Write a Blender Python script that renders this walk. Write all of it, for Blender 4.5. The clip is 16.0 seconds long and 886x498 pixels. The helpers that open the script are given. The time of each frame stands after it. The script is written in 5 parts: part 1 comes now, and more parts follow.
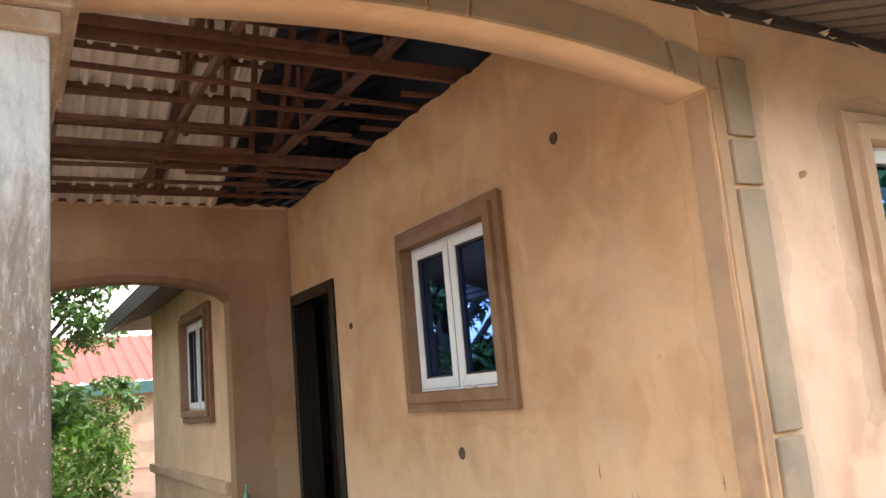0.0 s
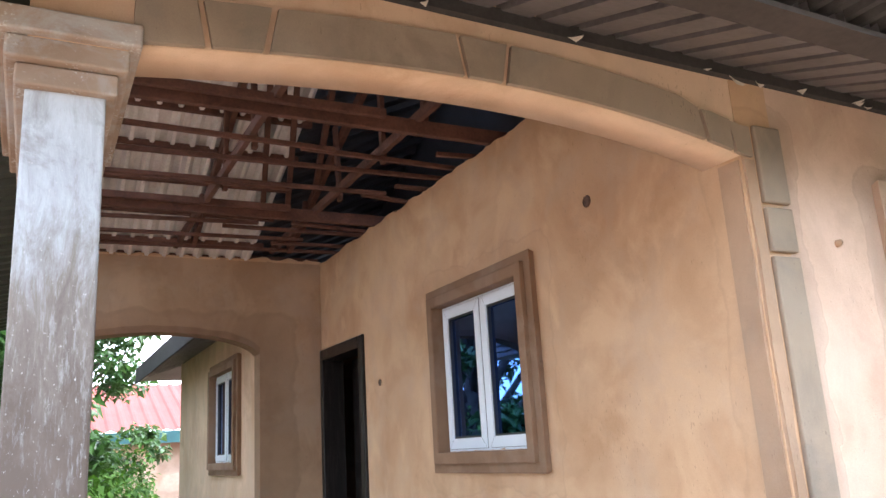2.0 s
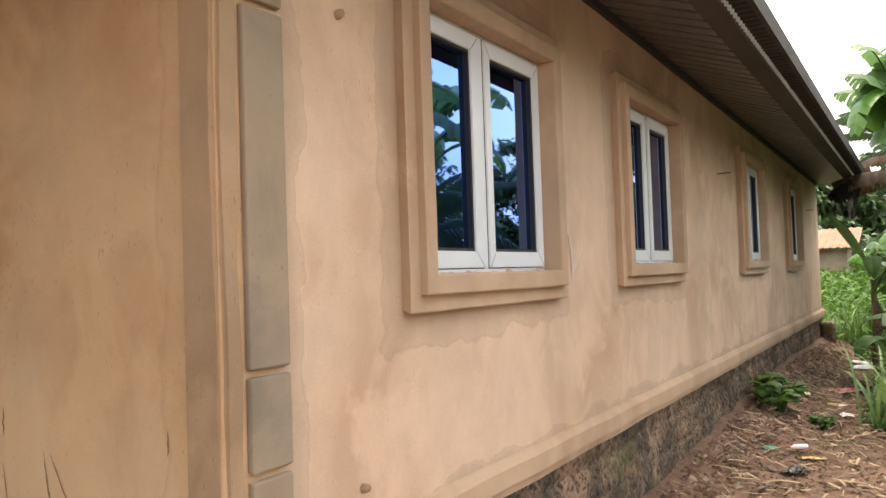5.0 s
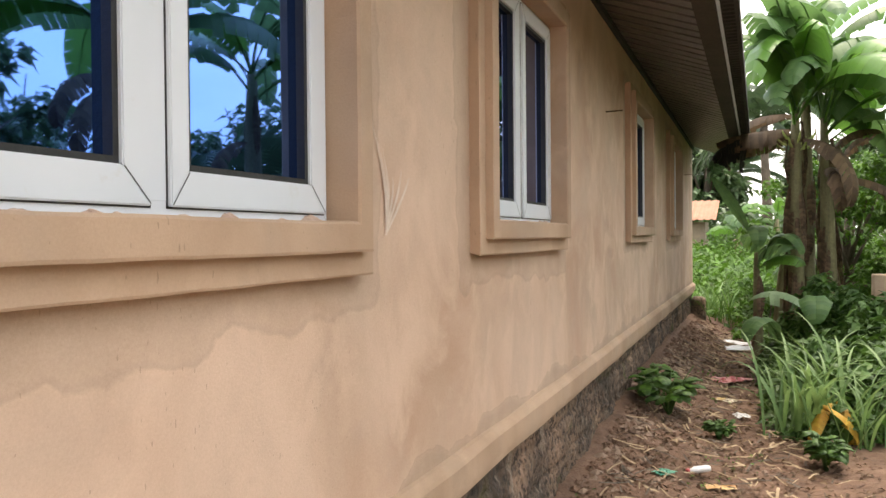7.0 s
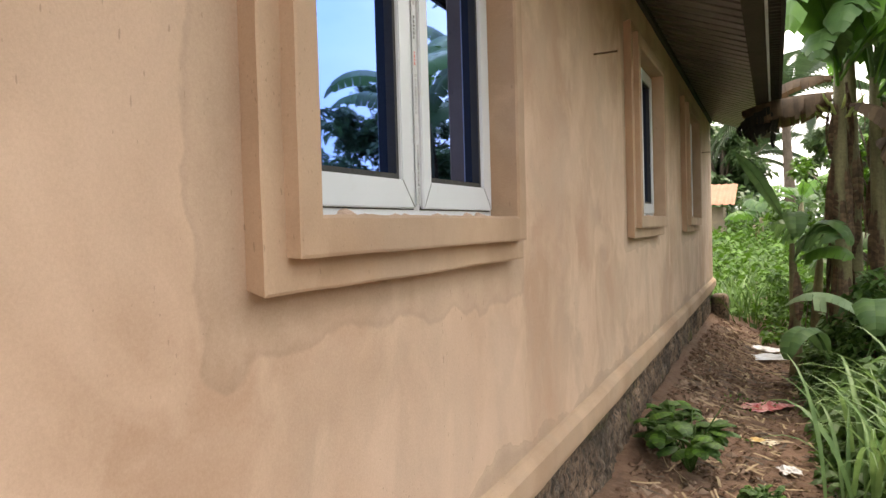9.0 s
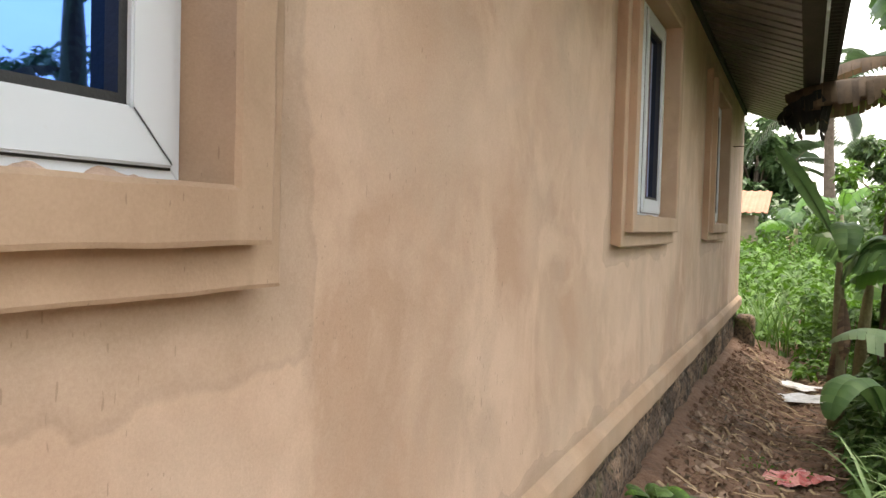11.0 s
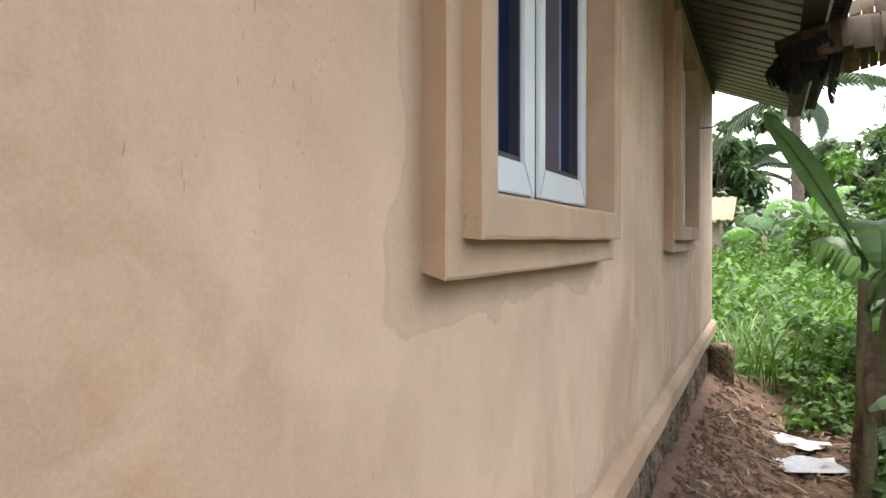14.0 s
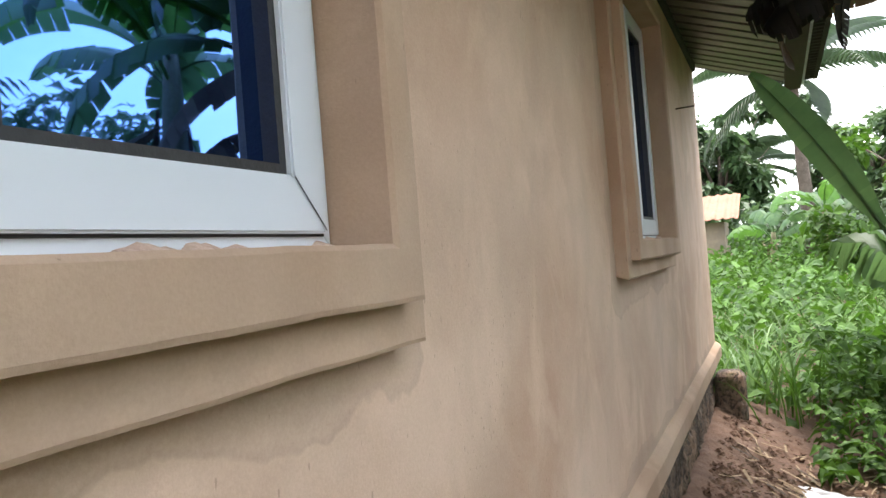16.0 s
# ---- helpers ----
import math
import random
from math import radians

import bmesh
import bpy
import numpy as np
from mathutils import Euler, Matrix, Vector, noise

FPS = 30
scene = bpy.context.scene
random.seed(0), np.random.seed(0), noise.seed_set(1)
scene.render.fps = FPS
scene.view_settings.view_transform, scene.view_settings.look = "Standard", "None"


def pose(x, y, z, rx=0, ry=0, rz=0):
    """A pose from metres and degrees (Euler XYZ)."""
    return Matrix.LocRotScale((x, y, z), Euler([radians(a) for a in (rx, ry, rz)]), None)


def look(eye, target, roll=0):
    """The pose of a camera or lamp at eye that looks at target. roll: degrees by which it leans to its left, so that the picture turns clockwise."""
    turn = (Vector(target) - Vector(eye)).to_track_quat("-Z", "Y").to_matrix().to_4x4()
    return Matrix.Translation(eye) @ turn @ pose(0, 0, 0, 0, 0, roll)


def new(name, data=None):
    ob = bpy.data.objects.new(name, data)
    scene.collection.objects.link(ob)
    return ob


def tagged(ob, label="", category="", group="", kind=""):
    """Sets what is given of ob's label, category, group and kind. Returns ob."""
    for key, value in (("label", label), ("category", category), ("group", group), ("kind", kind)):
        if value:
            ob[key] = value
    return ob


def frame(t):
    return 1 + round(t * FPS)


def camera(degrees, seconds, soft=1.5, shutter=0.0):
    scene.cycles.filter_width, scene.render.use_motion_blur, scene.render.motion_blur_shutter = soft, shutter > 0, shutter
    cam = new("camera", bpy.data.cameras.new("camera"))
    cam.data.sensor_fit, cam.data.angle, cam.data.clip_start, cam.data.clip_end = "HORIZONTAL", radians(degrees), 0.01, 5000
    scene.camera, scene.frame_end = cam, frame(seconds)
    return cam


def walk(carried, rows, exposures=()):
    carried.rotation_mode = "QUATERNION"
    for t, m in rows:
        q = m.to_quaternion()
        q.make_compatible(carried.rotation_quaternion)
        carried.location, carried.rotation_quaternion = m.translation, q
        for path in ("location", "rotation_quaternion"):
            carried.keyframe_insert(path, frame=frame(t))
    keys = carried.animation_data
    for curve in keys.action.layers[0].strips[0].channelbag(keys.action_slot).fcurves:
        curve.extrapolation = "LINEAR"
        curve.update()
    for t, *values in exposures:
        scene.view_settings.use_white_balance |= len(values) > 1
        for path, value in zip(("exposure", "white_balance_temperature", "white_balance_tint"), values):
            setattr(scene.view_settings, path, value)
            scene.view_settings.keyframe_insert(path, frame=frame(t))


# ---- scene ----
cam = camera(58.3, 16.0)
PATH = [
    (0, (-1.075, -0.16, 1.494), (-0.104, 1.556, 1.831), -5.1),
    (0.5, (-1.15, -0.19, 1.507), (-0.285, 1.562, 1.933), -5.0),
    (1, (-1.176, -0.175, 1.52), (-0.403, 1.608, 1.994), -4.3),
    (1.5, (-1.143, -0.189, 1.523), (-0.368, 1.584, 2.028), -4.0),
    (2, (-1.106, -0.186, 1.509), (-0.205, 1.535, 1.989), -3.4),
    (2.5, (-1.07, -0.154, 1.494), (0.001, 1.491, 1.881), -2.6),
    (3, (-0.984, -0.059, 1.463), (0.227, 1.514, 1.706), -1.8),
    (3.5, (-0.845, 0.107, 1.43), (0.523, 1.559, 1.573), -1.8),
    (4, (-0.651, 0.282, 1.416), (0.923, 1.514, 1.481), -3.7),
    (4.5, (-0.266, 0.413, 1.406), (1.411, 1.504, 1.435), -2.9),
    (4.7, (-0.107, 0.459, 1.431), (1.584, 1.526, 1.479), -2.4),
    (6.8, (1.906, 1.095, 1.361), (3.746, 1.878, 1.338), -0.5),
    (7, (2.11, 1.16, 1.39), (3.968, 1.899, 1.362), -0.5),
    (7.5, (2.587, 1.217, 1.358), (4.467, 1.9, 1.348), -2.2),
    (8, (3.061, 1.239, 1.405), (4.929, 1.953, 1.436), -1.6),
    (8.5, (3.516, 1.318, 1.414), (5.367, 2.076, 1.417), -1.4),
    (9, (3.926, 1.361, 1.431), (5.770, 2.132, 1.379), -1.6),
    (9.2, (4.104, 1.377, 1.432), (5.947, 2.153, 1.381), -1.5),
    (11.5, (6.000, 1.500, 1.412), (7.818, 2.332, 1.338), 2.0),
    (12, (6.350, 1.562, 1.352), (8.176, 2.374, 1.267), 1.8),
    (12.5, (6.673, 1.576, 1.335), (8.489, 2.405, 1.209), 1.9),
    (13, (7.060, 1.589, 1.413), (8.861, 2.457, 1.359), 2.6),
    (13.5, (7.485, 1.656, 1.378), (9.309, 2.474, 1.375), 1.6),
    (14, (7.906, 1.719, 1.397), (9.759, 2.472, 1.373), -0.0),
    (14.5, (8.338, 1.703, 1.420), (10.169, 2.508, 1.415), -0.5),
    (15, (8.736, 1.663, 1.458), (10.560, 2.484, 1.511), -1.9),
    (15.5, (9.067, 1.654, 1.474), (10.907, 2.435, 1.521), -2.6),
    (16, (9.421, 1.680, 1.450), (11.264, 2.454, 1.479), -4.6),
]
EXPOSURES = [(0.0, 2.42, 7200, 10), (0.5, 2.70, 6100, 10), (1.5, 2.78, 5700, 9), (2.5, 2.58, 6050, 10), (3.0, 2.40, 5950, 10), (3.5, 2.29, 6500, 10), (4.7, 1.74, 7750, 11), (7.0, 1.70, 7600, 11), (9.0, 1.80, 7850, 11), (11.5, 2.03, 7300, 11), (12.2, 2.13, 5750, 10), (13.5, 2.08, 6900, 11), (14.0, 2.16, 6900, 11), (16.0, 2.15, 6700, 11)]
walk(cam, [(t, look(eye, target, roll)) for t, eye, target, roll in PATH], EXPOSURES)

# ---- world and light ----
world = bpy.data.worlds.new("sky")
scene.world = world
world.use_nodes = True
wn = world.node_tree
sky = wn.nodes.new("ShaderNodeTexSky")
sky.sky_type = "NISHITA"
sky.sun_disc = False
sky.sun_elevation, sky.sun_rotation = radians(65), radians(108)
sky.air_density, sky.dust_density, sky.ozone_density = 1.2, 1.5, 2.5
direction = wn.nodes.new("ShaderNodeTexCoord")
squash = wn.nodes.new("ShaderNodeMapping")
squash.inputs["Scale"].default_value = (1.0, 1.0, 2.2)
wn.links.new(direction.outputs["Generated"], squash.inputs["Vector"])
puffs = wn.nodes.new("ShaderNodeTexNoise")
puffs.inputs["Scale"].default_value, puffs.inputs["Detail"].default_value, puffs.inputs["Roughness"].default_value = 1.7, 7.0, 0.55
wn.links.new(squash.outputs["Vector"], puffs.inputs["Vector"])
cover = wn.nodes.new("ShaderNodeValToRGB")
cover.color_ramp.elements[0].position, cover.color_ramp.elements[1].position = 0.36, 0.60
wn.links.new(puffs.outputs["Fac"], cover.inputs["Fac"])
shade = wn.nodes.new("ShaderNodeValToRGB")
shade.color_ramp.elements[0].position, shade.color_ramp.elements[0].color = 0.42, (9.0, 9.3, 9.8, 1)
shade.color_ramp.elements[1].position, shade.color_ramp.elements[1].color = 0.75, (6.2, 6.5, 7.0, 1)
wn.links.new(puffs.outputs["Fac"], shade.inputs["Fac"])
clouds = wn.nodes.new("ShaderNodeMix")
clouds.data_type = "RGBA"
wn.links.new(cover.outputs["Color"], clouds.inputs[0])
wn.links.new(sky.outputs["Color"], clouds.inputs[6])
wn.links.new(shade.outputs["Color"], clouds.inputs[7])
wn.nodes["Background"].inputs["Strength"].default_value = 0.15
wn.links.new(clouds.outputs[2], wn.nodes["Background"].inputs["Color"])
sun = new("sun", bpy.data.lights.new("sun", "SUN"))
sun.data.energy, sun.data.angle, sun.data.color = 1.3, radians(30), (1.0, 0.95, 0.88)
sun.matrix_world = look((6, -2, 14), (0, 0, 0))


# ---- materials ----
def material(name, rough=0.8, metal=0.0):
    m = bpy.data.materials.new(name)
    m.use_nodes = True
    b = m.node_tree.nodes["Principled BSDF"]
    b.inputs["Roughness"].default_value = rough
    b.inputs["Metallic"].default_value = metal
    return m, m.node_tree, b


def node(nt, kind, **values):
    n = nt.nodes.new(kind)
    for key, value in values.items():
        n.inputs[key.replace("_", " ")].default_value = value
    return n


def coords(nt, scale=(1, 1, 1)):
    g = nt.nodes.new("ShaderNodeNewGeometry")
    mp = nt.nodes.new("ShaderNodeMapping")
    mp.inputs["Scale"].default_value = scale
    nt.links.new(g.outputs["Position"], mp.inputs["Vector"])
    return mp.outputs["Vector"]


def grain(nt, scale, detail=6.0, rough=0.6, stretch=(1, 1, 1), distortion=0.0):
    n = node(nt, "ShaderNodeTexNoise", Scale=scale, Detail=detail, Roughness=rough, Distortion=distortion)
    nt.links.new(coords(nt, stretch), n.inputs["Vector"])
    return n.outputs["Fac"]


def ramp(nt, fac, stops):
    r = nt.nodes.new("ShaderNodeValToRGB")
    while len(r.color_ramp.elements) < len(stops):
        r.color_ramp.elements.new(0.5)
    for e, (p, c) in zip(r.color_ramp.elements, stops):
        e.position = p
        e.color = (*c, 1) if len(c) == 3 else c
    nt.links.new(fac, r.inputs["Fac"])
    return r.outputs["Color"]


def mix(nt, fac, a, b, how="MIX"):
    n = nt.nodes.new("ShaderNodeMix")
    n.data_type, n.blend_type = "RGBA", how
    for value, socket in ((fac, n.inputs[0]), (a, n.inputs[6]), (b, n.inputs[7])):
        if isinstance(value, (int, float)):
            socket.default_value = value
        elif isinstance(value, tuple):
            socket.default_value = (*value, 1)
        else:
            nt.links.new(value, socket)
    return n.outputs[2]


def bump(nt, b, height, strength=0.3, distance=0.01):
    n = node(nt, "ShaderNodeBump", Strength=strength, Distance=distance)
    nt.links.new(height, n.inputs["Height"])
    nt.links.new(n.outputs["Normal"], b.inputs["Normal"])


def two_tone(name, dark, light, scale=2.0, fine=40.0, rough=0.85, metal=0.0, relief=0.3, depth=0.006, stretch=(1, 1, 1), spread=(0.3, 0.7)):
    m, nt, b = material(name, rough, metal)
    c = ramp(nt, grain(nt, scale, 5, 0.6, stretch, 0.4), [(spread[0], dark), (spread[1], light)])
    f = grain(nt, fine, 4, 0.7)
    c = mix(nt, 0.35, c, ramp(nt, f, [(0.3, tuple(v * 0.7 for v in dark)), (0.7, tuple(min(1, v * 1.15) for v in light))]))
    nt.links.new(c, b.inputs["Base Color"])
    bump(nt, b, f, relief, depth)
    return m


def smear_mask(nt, axis, rects, ragged=0.065):
    """1 inside a ragged band round each rectangle (s0, s1, z0, z1, reach) of the wall, fading at its edge."""
    def calc(op, a, b=None, c=None):
        n = nt.nodes.new("ShaderNodeMath")
        n.operation = op
        for i, v in enumerate((a, b, c)):
            if v is None:
                continue
            if isinstance(v, (int, float)):
                n.inputs[i].default_value = v
            else:
                nt.links.new(v, n.inputs[i])
        return n.outputs[0]

    g = nt.nodes.new("ShaderNodeNewGeometry")
    sep = nt.nodes.new("ShaderNodeSeparateXYZ")
    nt.links.new(g.outputs["Position"], sep.inputs["Vector"])
    wob = calc("MULTIPLY", calc("SUBTRACT", grain(nt, 3.0, 4, 0.5, (1, 1, 1), 0.3), 0.5), ragged * 4)
    total = None
    for s0, s1, z0, z1, reach in rects:
        ds = calc("SUBTRACT", calc("ABSOLUTE", calc("SUBTRACT", sep.outputs[axis], (s0 + s1) / 2)), (s1 - s0) / 2)
        dz = calc("SUBTRACT", calc("ABSOLUTE", calc("SUBTRACT", sep.outputs["Z"], (z0 + z1) / 2)), (z1 - z0) / 2)
        d = calc("DIVIDE", calc("ADD", calc("SMOOTH_MAX", ds, dz, 0.12), wob), reach)
        total = d if total is None else calc("MINIMUM", total, d)
    return ramp(nt, total, [(0.30, (1, 1, 1)), (0.88, (0.50, 0.50, 0.50)), (1.0, (0, 0, 0))]), ramp(nt, total, [(0.80, (0, 0, 0)), (0.93, (0.20, 0.20, 0.20)), (1.0, (0, 0, 0))])


def plaster(name, base, pale, stain, streaks=0.6, splash=0.0, smears=(), axis="X", smear=(0.28, 0.212, 0.153), patch=0.5):
    """Sand-cement render: broad clouds, smears running down, pale runs, nicks and fine sand."""
    m, nt, b = material(name, 0.9)
    half = tuple((p + q) / 2 for p, q in zip(base, pale))
    c = ramp(nt, grain(nt, 1.1, 4, 0.55, (1, 1, 0.95), 0.5), [(0.38, base), (0.5, half), (0.61, pale)])
    run = grain(nt, 1.6, 5, 0.6, (1.1, 1.1, 0.8), 0.6)
    c = mix(nt, ramp(nt, run, [(0.48, (0, 0, 0)), (0.68, (streaks * 0.7,) * 3)]), c, stain)
    c = mix(nt, ramp(nt, grain(nt, 3.0, 5, 0.62, (1.1, 1.1, 0.85), 0.7), [(0.50, (0, 0, 0)), (0.70, (0.5, 0.5, 0.5))]), c, tuple(min(1, v * 1.08) for v in pale))
    c = mix(nt, ramp(nt, grain(nt, 1.3, 6, 0.65, (1, 1, 0.6), 0.6), [(0.54, (0, 0, 0)), (0.68, (0.22, 0.22, 0.22))]), c, tuple(v * 0.72 for v in base))
    if splash:
        g = nt.nodes.new("ShaderNodeNewGeometry")
        sep = nt.nodes.new("ShaderNodeSeparateXYZ")
        nt.links.new(g.outputs["Position"], sep.inputs["Vector"])
        rng = node(nt, "ShaderNodeMapRange")
        rng.inputs["From Min"].default_value, rng.inputs["From Max"].default_value = 1.5, 0.5
        nt.links.new(sep.outputs["Z"], rng.inputs["Value"])
        wet = mix(nt, 0.55, rng.outputs["Result"], grain(nt, 3.2, 6, 0.65, (1.2, 1.2, 0.45), 0.6))
        c = mix(nt, ramp(nt, wet, [(0.42, (0, 0, 0)), (0.72, (splash,) * 3)]), c, (0.62, 0.47, 0.32))
    c = mix(nt, ramp(nt, grain(nt, 2.2, 5, 0.62, (1, 1, 0.85), 0.6), [(0.47, (0, 0, 0)), (0.64, (0.36, 0.36, 0.36))]), c, tuple(0.5 * (u + w) * 0.93 for u, w in zip(stain, (0.50, 0.41, 0.34))))
    c = mix(nt, ramp(nt, grain(nt, 2.3, 5, 0.6, (1, 1, 0.8), 0.5), [(0.36, (0.6, 0.6, 0.6)), (0.48, (0, 0, 0))]), c, tuple(min(1, v * 1.1) for v in pale))
    if smears:
        inside, rim = smear_mask(nt, axis, smears)
        k = mix(nt, 1.0, inside, (patch,) * 3, "MULTIPLY")
        c = mix(nt, k, c, ramp(nt, grain(nt, 5.0, 5, 0.6, (1, 1, 0.7), 0.5), [(0.35, tuple(v * 0.86 for v in smear)), (0.65, tuple(v * 1.16 for v in smear))]))
    if smears:
        c = mix(nt, rim, c, tuple(v * 0.62 for v in smear))
    nick = mix(nt, 0.35, grain(nt, 190, 0, 0.5, (1, 1, 0.5)), grain(nt, 2.5, 2, 0.5))
    c = mix(nt, ramp(nt, nick, [(0.745, (0, 0, 0)), (0.765, (0.45, 0.45, 0.45))]), c, tuple(v * 0.4 for v in base))
    gouge = mix(nt, 0.30, grain(nt, 105, 1, 0.5, (1, 1, 0.3)), grain(nt, 1.9, 2, 0.5))
    c = mix(nt, ramp(nt, gouge, [(0.69, (0, 0, 0)), (0.71, (0.5, 0.5, 0.5))]), c, tuple(v * 0.42 for v in base))
    c = mix(nt, 0.22, c, ramp(nt, grain(nt, 180, 3, 0.8), [(0.3, tuple(v * 0.75 for v in base)), (0.7, pale)]))
    nt.links.new(c, b.inputs["Base Color"])
    h = mix(nt, 0.6, grain(nt, 140, 4, 0.7), grain(nt, 5, 4, 0.6))
    bump(nt, b, h, 0.45, 0.006)
    return m


SIDE_SMEARS = [(2.62, 4.14, 1.29, 2.68, 0.125), (5.08, 6.62, 1.31, 2.70, 0.13), (9.06, 10.52, 1.33, 2.72, 0.09), (12.33, 13.78, 1.32, 2.71, 0.10),
               (1.5, 17.0, 0.30, 0.575, 0.052), (1.70, 2.0, 0.6, 2.95, 0.08)]
PORCH_SMEARS = [(3.95, 5.47, 1.31, 2.70, 0.13), (2.0, 2.32, 0.2, 2.8, 0.16)]
PLASTER = plaster("plaster", (0.475, 0.302, 0.206), (0.650, 0.470, 0.356), (0.425, 0.310, 0.224), smears=SIDE_SMEARS)
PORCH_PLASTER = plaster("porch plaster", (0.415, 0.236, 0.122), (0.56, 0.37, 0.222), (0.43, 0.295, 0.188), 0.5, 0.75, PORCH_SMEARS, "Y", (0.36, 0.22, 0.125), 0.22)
# base darkened for the shade at the porch's end; smear round the arch is stain
BACK_PLASTER = plaster("shaded and stained back plaster", (0.265, 0.152, 0.082), (0.375, 0.24, 0.145), (0.28, 0.185, 0.118), 0.6, 0.3, [(-0.98, 1.03, 0.3, 2.6, 0.42)], "X", (0.14, 0.082, 0.046))
PLAIN_PLASTER = plaster("plain plaster", (0.50, 0.32, 0.195), (0.66, 0.475, 0.33), (0.47, 0.35, 0.25))
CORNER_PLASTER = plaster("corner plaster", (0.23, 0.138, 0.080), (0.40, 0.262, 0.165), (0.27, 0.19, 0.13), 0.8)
SURROUND = plaster("surround plaster", (0.370, 0.236, 0.154), (0.495, 0.346, 0.242), (0.330, 0.242, 0.174), 0.5)
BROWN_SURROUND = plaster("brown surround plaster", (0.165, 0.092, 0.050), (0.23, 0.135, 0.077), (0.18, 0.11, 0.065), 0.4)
GREY_CEMENT = plaster("grey cement", (0.205, 0.155, 0.110), (0.325, 0.250, 0.178), (0.130, 0.122, 0.104), 0.95)
def rough_block():
    """Pitted unrendered foundation: dark damp grit, pinkish mortar, moss."""
    m, nt, b = material("rough plinth", 0.95)
    pits = grain(nt, 34, 4, 0.65, (1, 1, 0.7))
    c = ramp(nt, grain(nt, 2.2, 5, 0.6, (1, 1, 0.8), 0.4), [(0.38, (0.075, 0.055, 0.042)), (0.52, (0.17, 0.115, 0.082)), (0.64, (0.33, 0.215, 0.15))])
    c = mix(nt, ramp(nt, pits, [(0.40, (0.85, 0.85, 0.85)), (0.52, (0, 0, 0))]), c, (0.030, 0.024, 0.020))
    c = mix(nt, ramp(nt, grain(nt, 14, 4, 0.6, (1, 1, 0.3)), [(0.58, (0, 0, 0)), (0.70, (0.6, 0.6, 0.6))]), c, (0.36, 0.29, 0.23))
    c = mix(nt, ramp(nt, grain(nt, 1.7, 6, 0.7), [(0.57, (0, 0, 0)), (0.68, (0.7, 0.7, 0.7))]), c, (0.085, 0.10, 0.025))
    nt.links.new(c, b.inputs["Base Color"])
    bump(nt, b, pits, 1.0, 0.03)
    return m


ROUGH_BLOCK = rough_block()
EARTH = two_tone("earth", (0.085, 0.048, 0.031), (0.215, 0.125, 0.083), 2.4, 22.0, 0.95, relief=0.9, depth=0.02)
# paler than the path so that unseen ground bounces light into the porch
BOUNCE_GROUND = two_tone("paler bounce ground", (0.19, 0.125, 0.085), (0.34, 0.245, 0.17), 1.2, 25.0, 0.95, relief=0.6, depth=0.01)
FLOOR = two_tone("cement floor", (0.29, 0.20, 0.14), (0.46, 0.335, 0.24), 1.5, 40.0, 0.9, relief=0.4)
TIMBER = two_tone("roof timber", (0.040, 0.016, 0.012), (0.150, 0.064, 0.042), 6.0, 50.0, 0.8, stretch=(1, 1, 1), relief=0.4)
SHEET = two_tone("roof sheet underside", (0.72, 0.67, 0.64), (0.88, 0.84, 0.81), 3.0, 30.0, 0.33, 0.2, relief=0.1)
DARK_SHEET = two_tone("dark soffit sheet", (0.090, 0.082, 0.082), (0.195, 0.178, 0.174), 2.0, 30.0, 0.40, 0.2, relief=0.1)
# green-black tint puts the trees' reflection into this soffit's colour
TREE_TINT_SHEET = two_tone("soffit sheet with tree reflection", (0.012, 0.018, 0.013), (0.036, 0.046, 0.036), 2.0, 30.0, 0.6, 0.0, relief=0.1)
# near-black stands in for the loft's deep shade, not the sheet's own colour
SHADED_SHEET = two_tone("loft sheet with painted shade", (0.010, 0.011, 0.016), (0.030, 0.032, 0.042), 2.0, 30.0, 0.6, relief=0.1)
FASCIA = two_tone("dark fascia", (0.02, 0.018, 0.018), (0.05, 0.045, 0.042), 3.0, 40.0, 0.92)


def powder_coat():
    """Smooth bluish white powder coat with faint dust."""
    m, nt, b = material("white window frame", 0.32)
    c = ramp(nt, grain(nt, 2.2, 3, 0.5, (1, 1, 1), 0.2), [(0.35, (0.635, 0.675, 0.73)), (0.65, (0.68, 0.715, 0.765))])
    c = mix(nt, ramp(nt, grain(nt, 9, 6, 0.7, (1, 1, 1), 0.3), [(0.62, (0, 0, 0)), (0.76, (0.35, 0.35, 0.35))]), c, (0.50, 0.46, 0.40))
    nt.links.new(c, b.inputs["Base Color"])
    return m


ALU = powder_coat()
TRIM_SHEET = two_tone("dark eave trim", (0.032, 0.025, 0.021), (0.066, 0.052, 0.043), 2.0, 30.0, 0.9, 0.0, relief=0.1)
GASKET = two_tone("black gasket", (0.01, 0.01, 0.012), (0.02, 0.02, 0.022), 3.0, 60.0, 0.5)
DOOR_WOOD = two_tone("dark stained wood", (0.003, 0.002, 0.002), (0.040, 0.032, 0.028), 9.0, 60.0, 0.30, stretch=(3, 3, 0.25), relief=0.4, spread=(0.48, 0.80))
DOOR_WOOD.node_tree.nodes["Principled BSDF"].inputs["Specular IOR Level"].default_value = 0.25
LEAF = two_tone("leaf green", (0.045, 0.13, 0.018), (0.12, 0.27, 0.04), 2.5, 20.0, 0.5, relief=0.2)


# ---- building helpers ----
def part(name, bm, mat, parent=None, label=""):
    me = bpy.data.meshes.new(name)
    bm.normal_update()
    bm.to_mesh(me)
    bm.free()
    me.materials.append(mat)
    ob = new(name, me)
    if parent is not None:
        ob.parent = parent
    if label:
        ob["label"] = label
    return ob


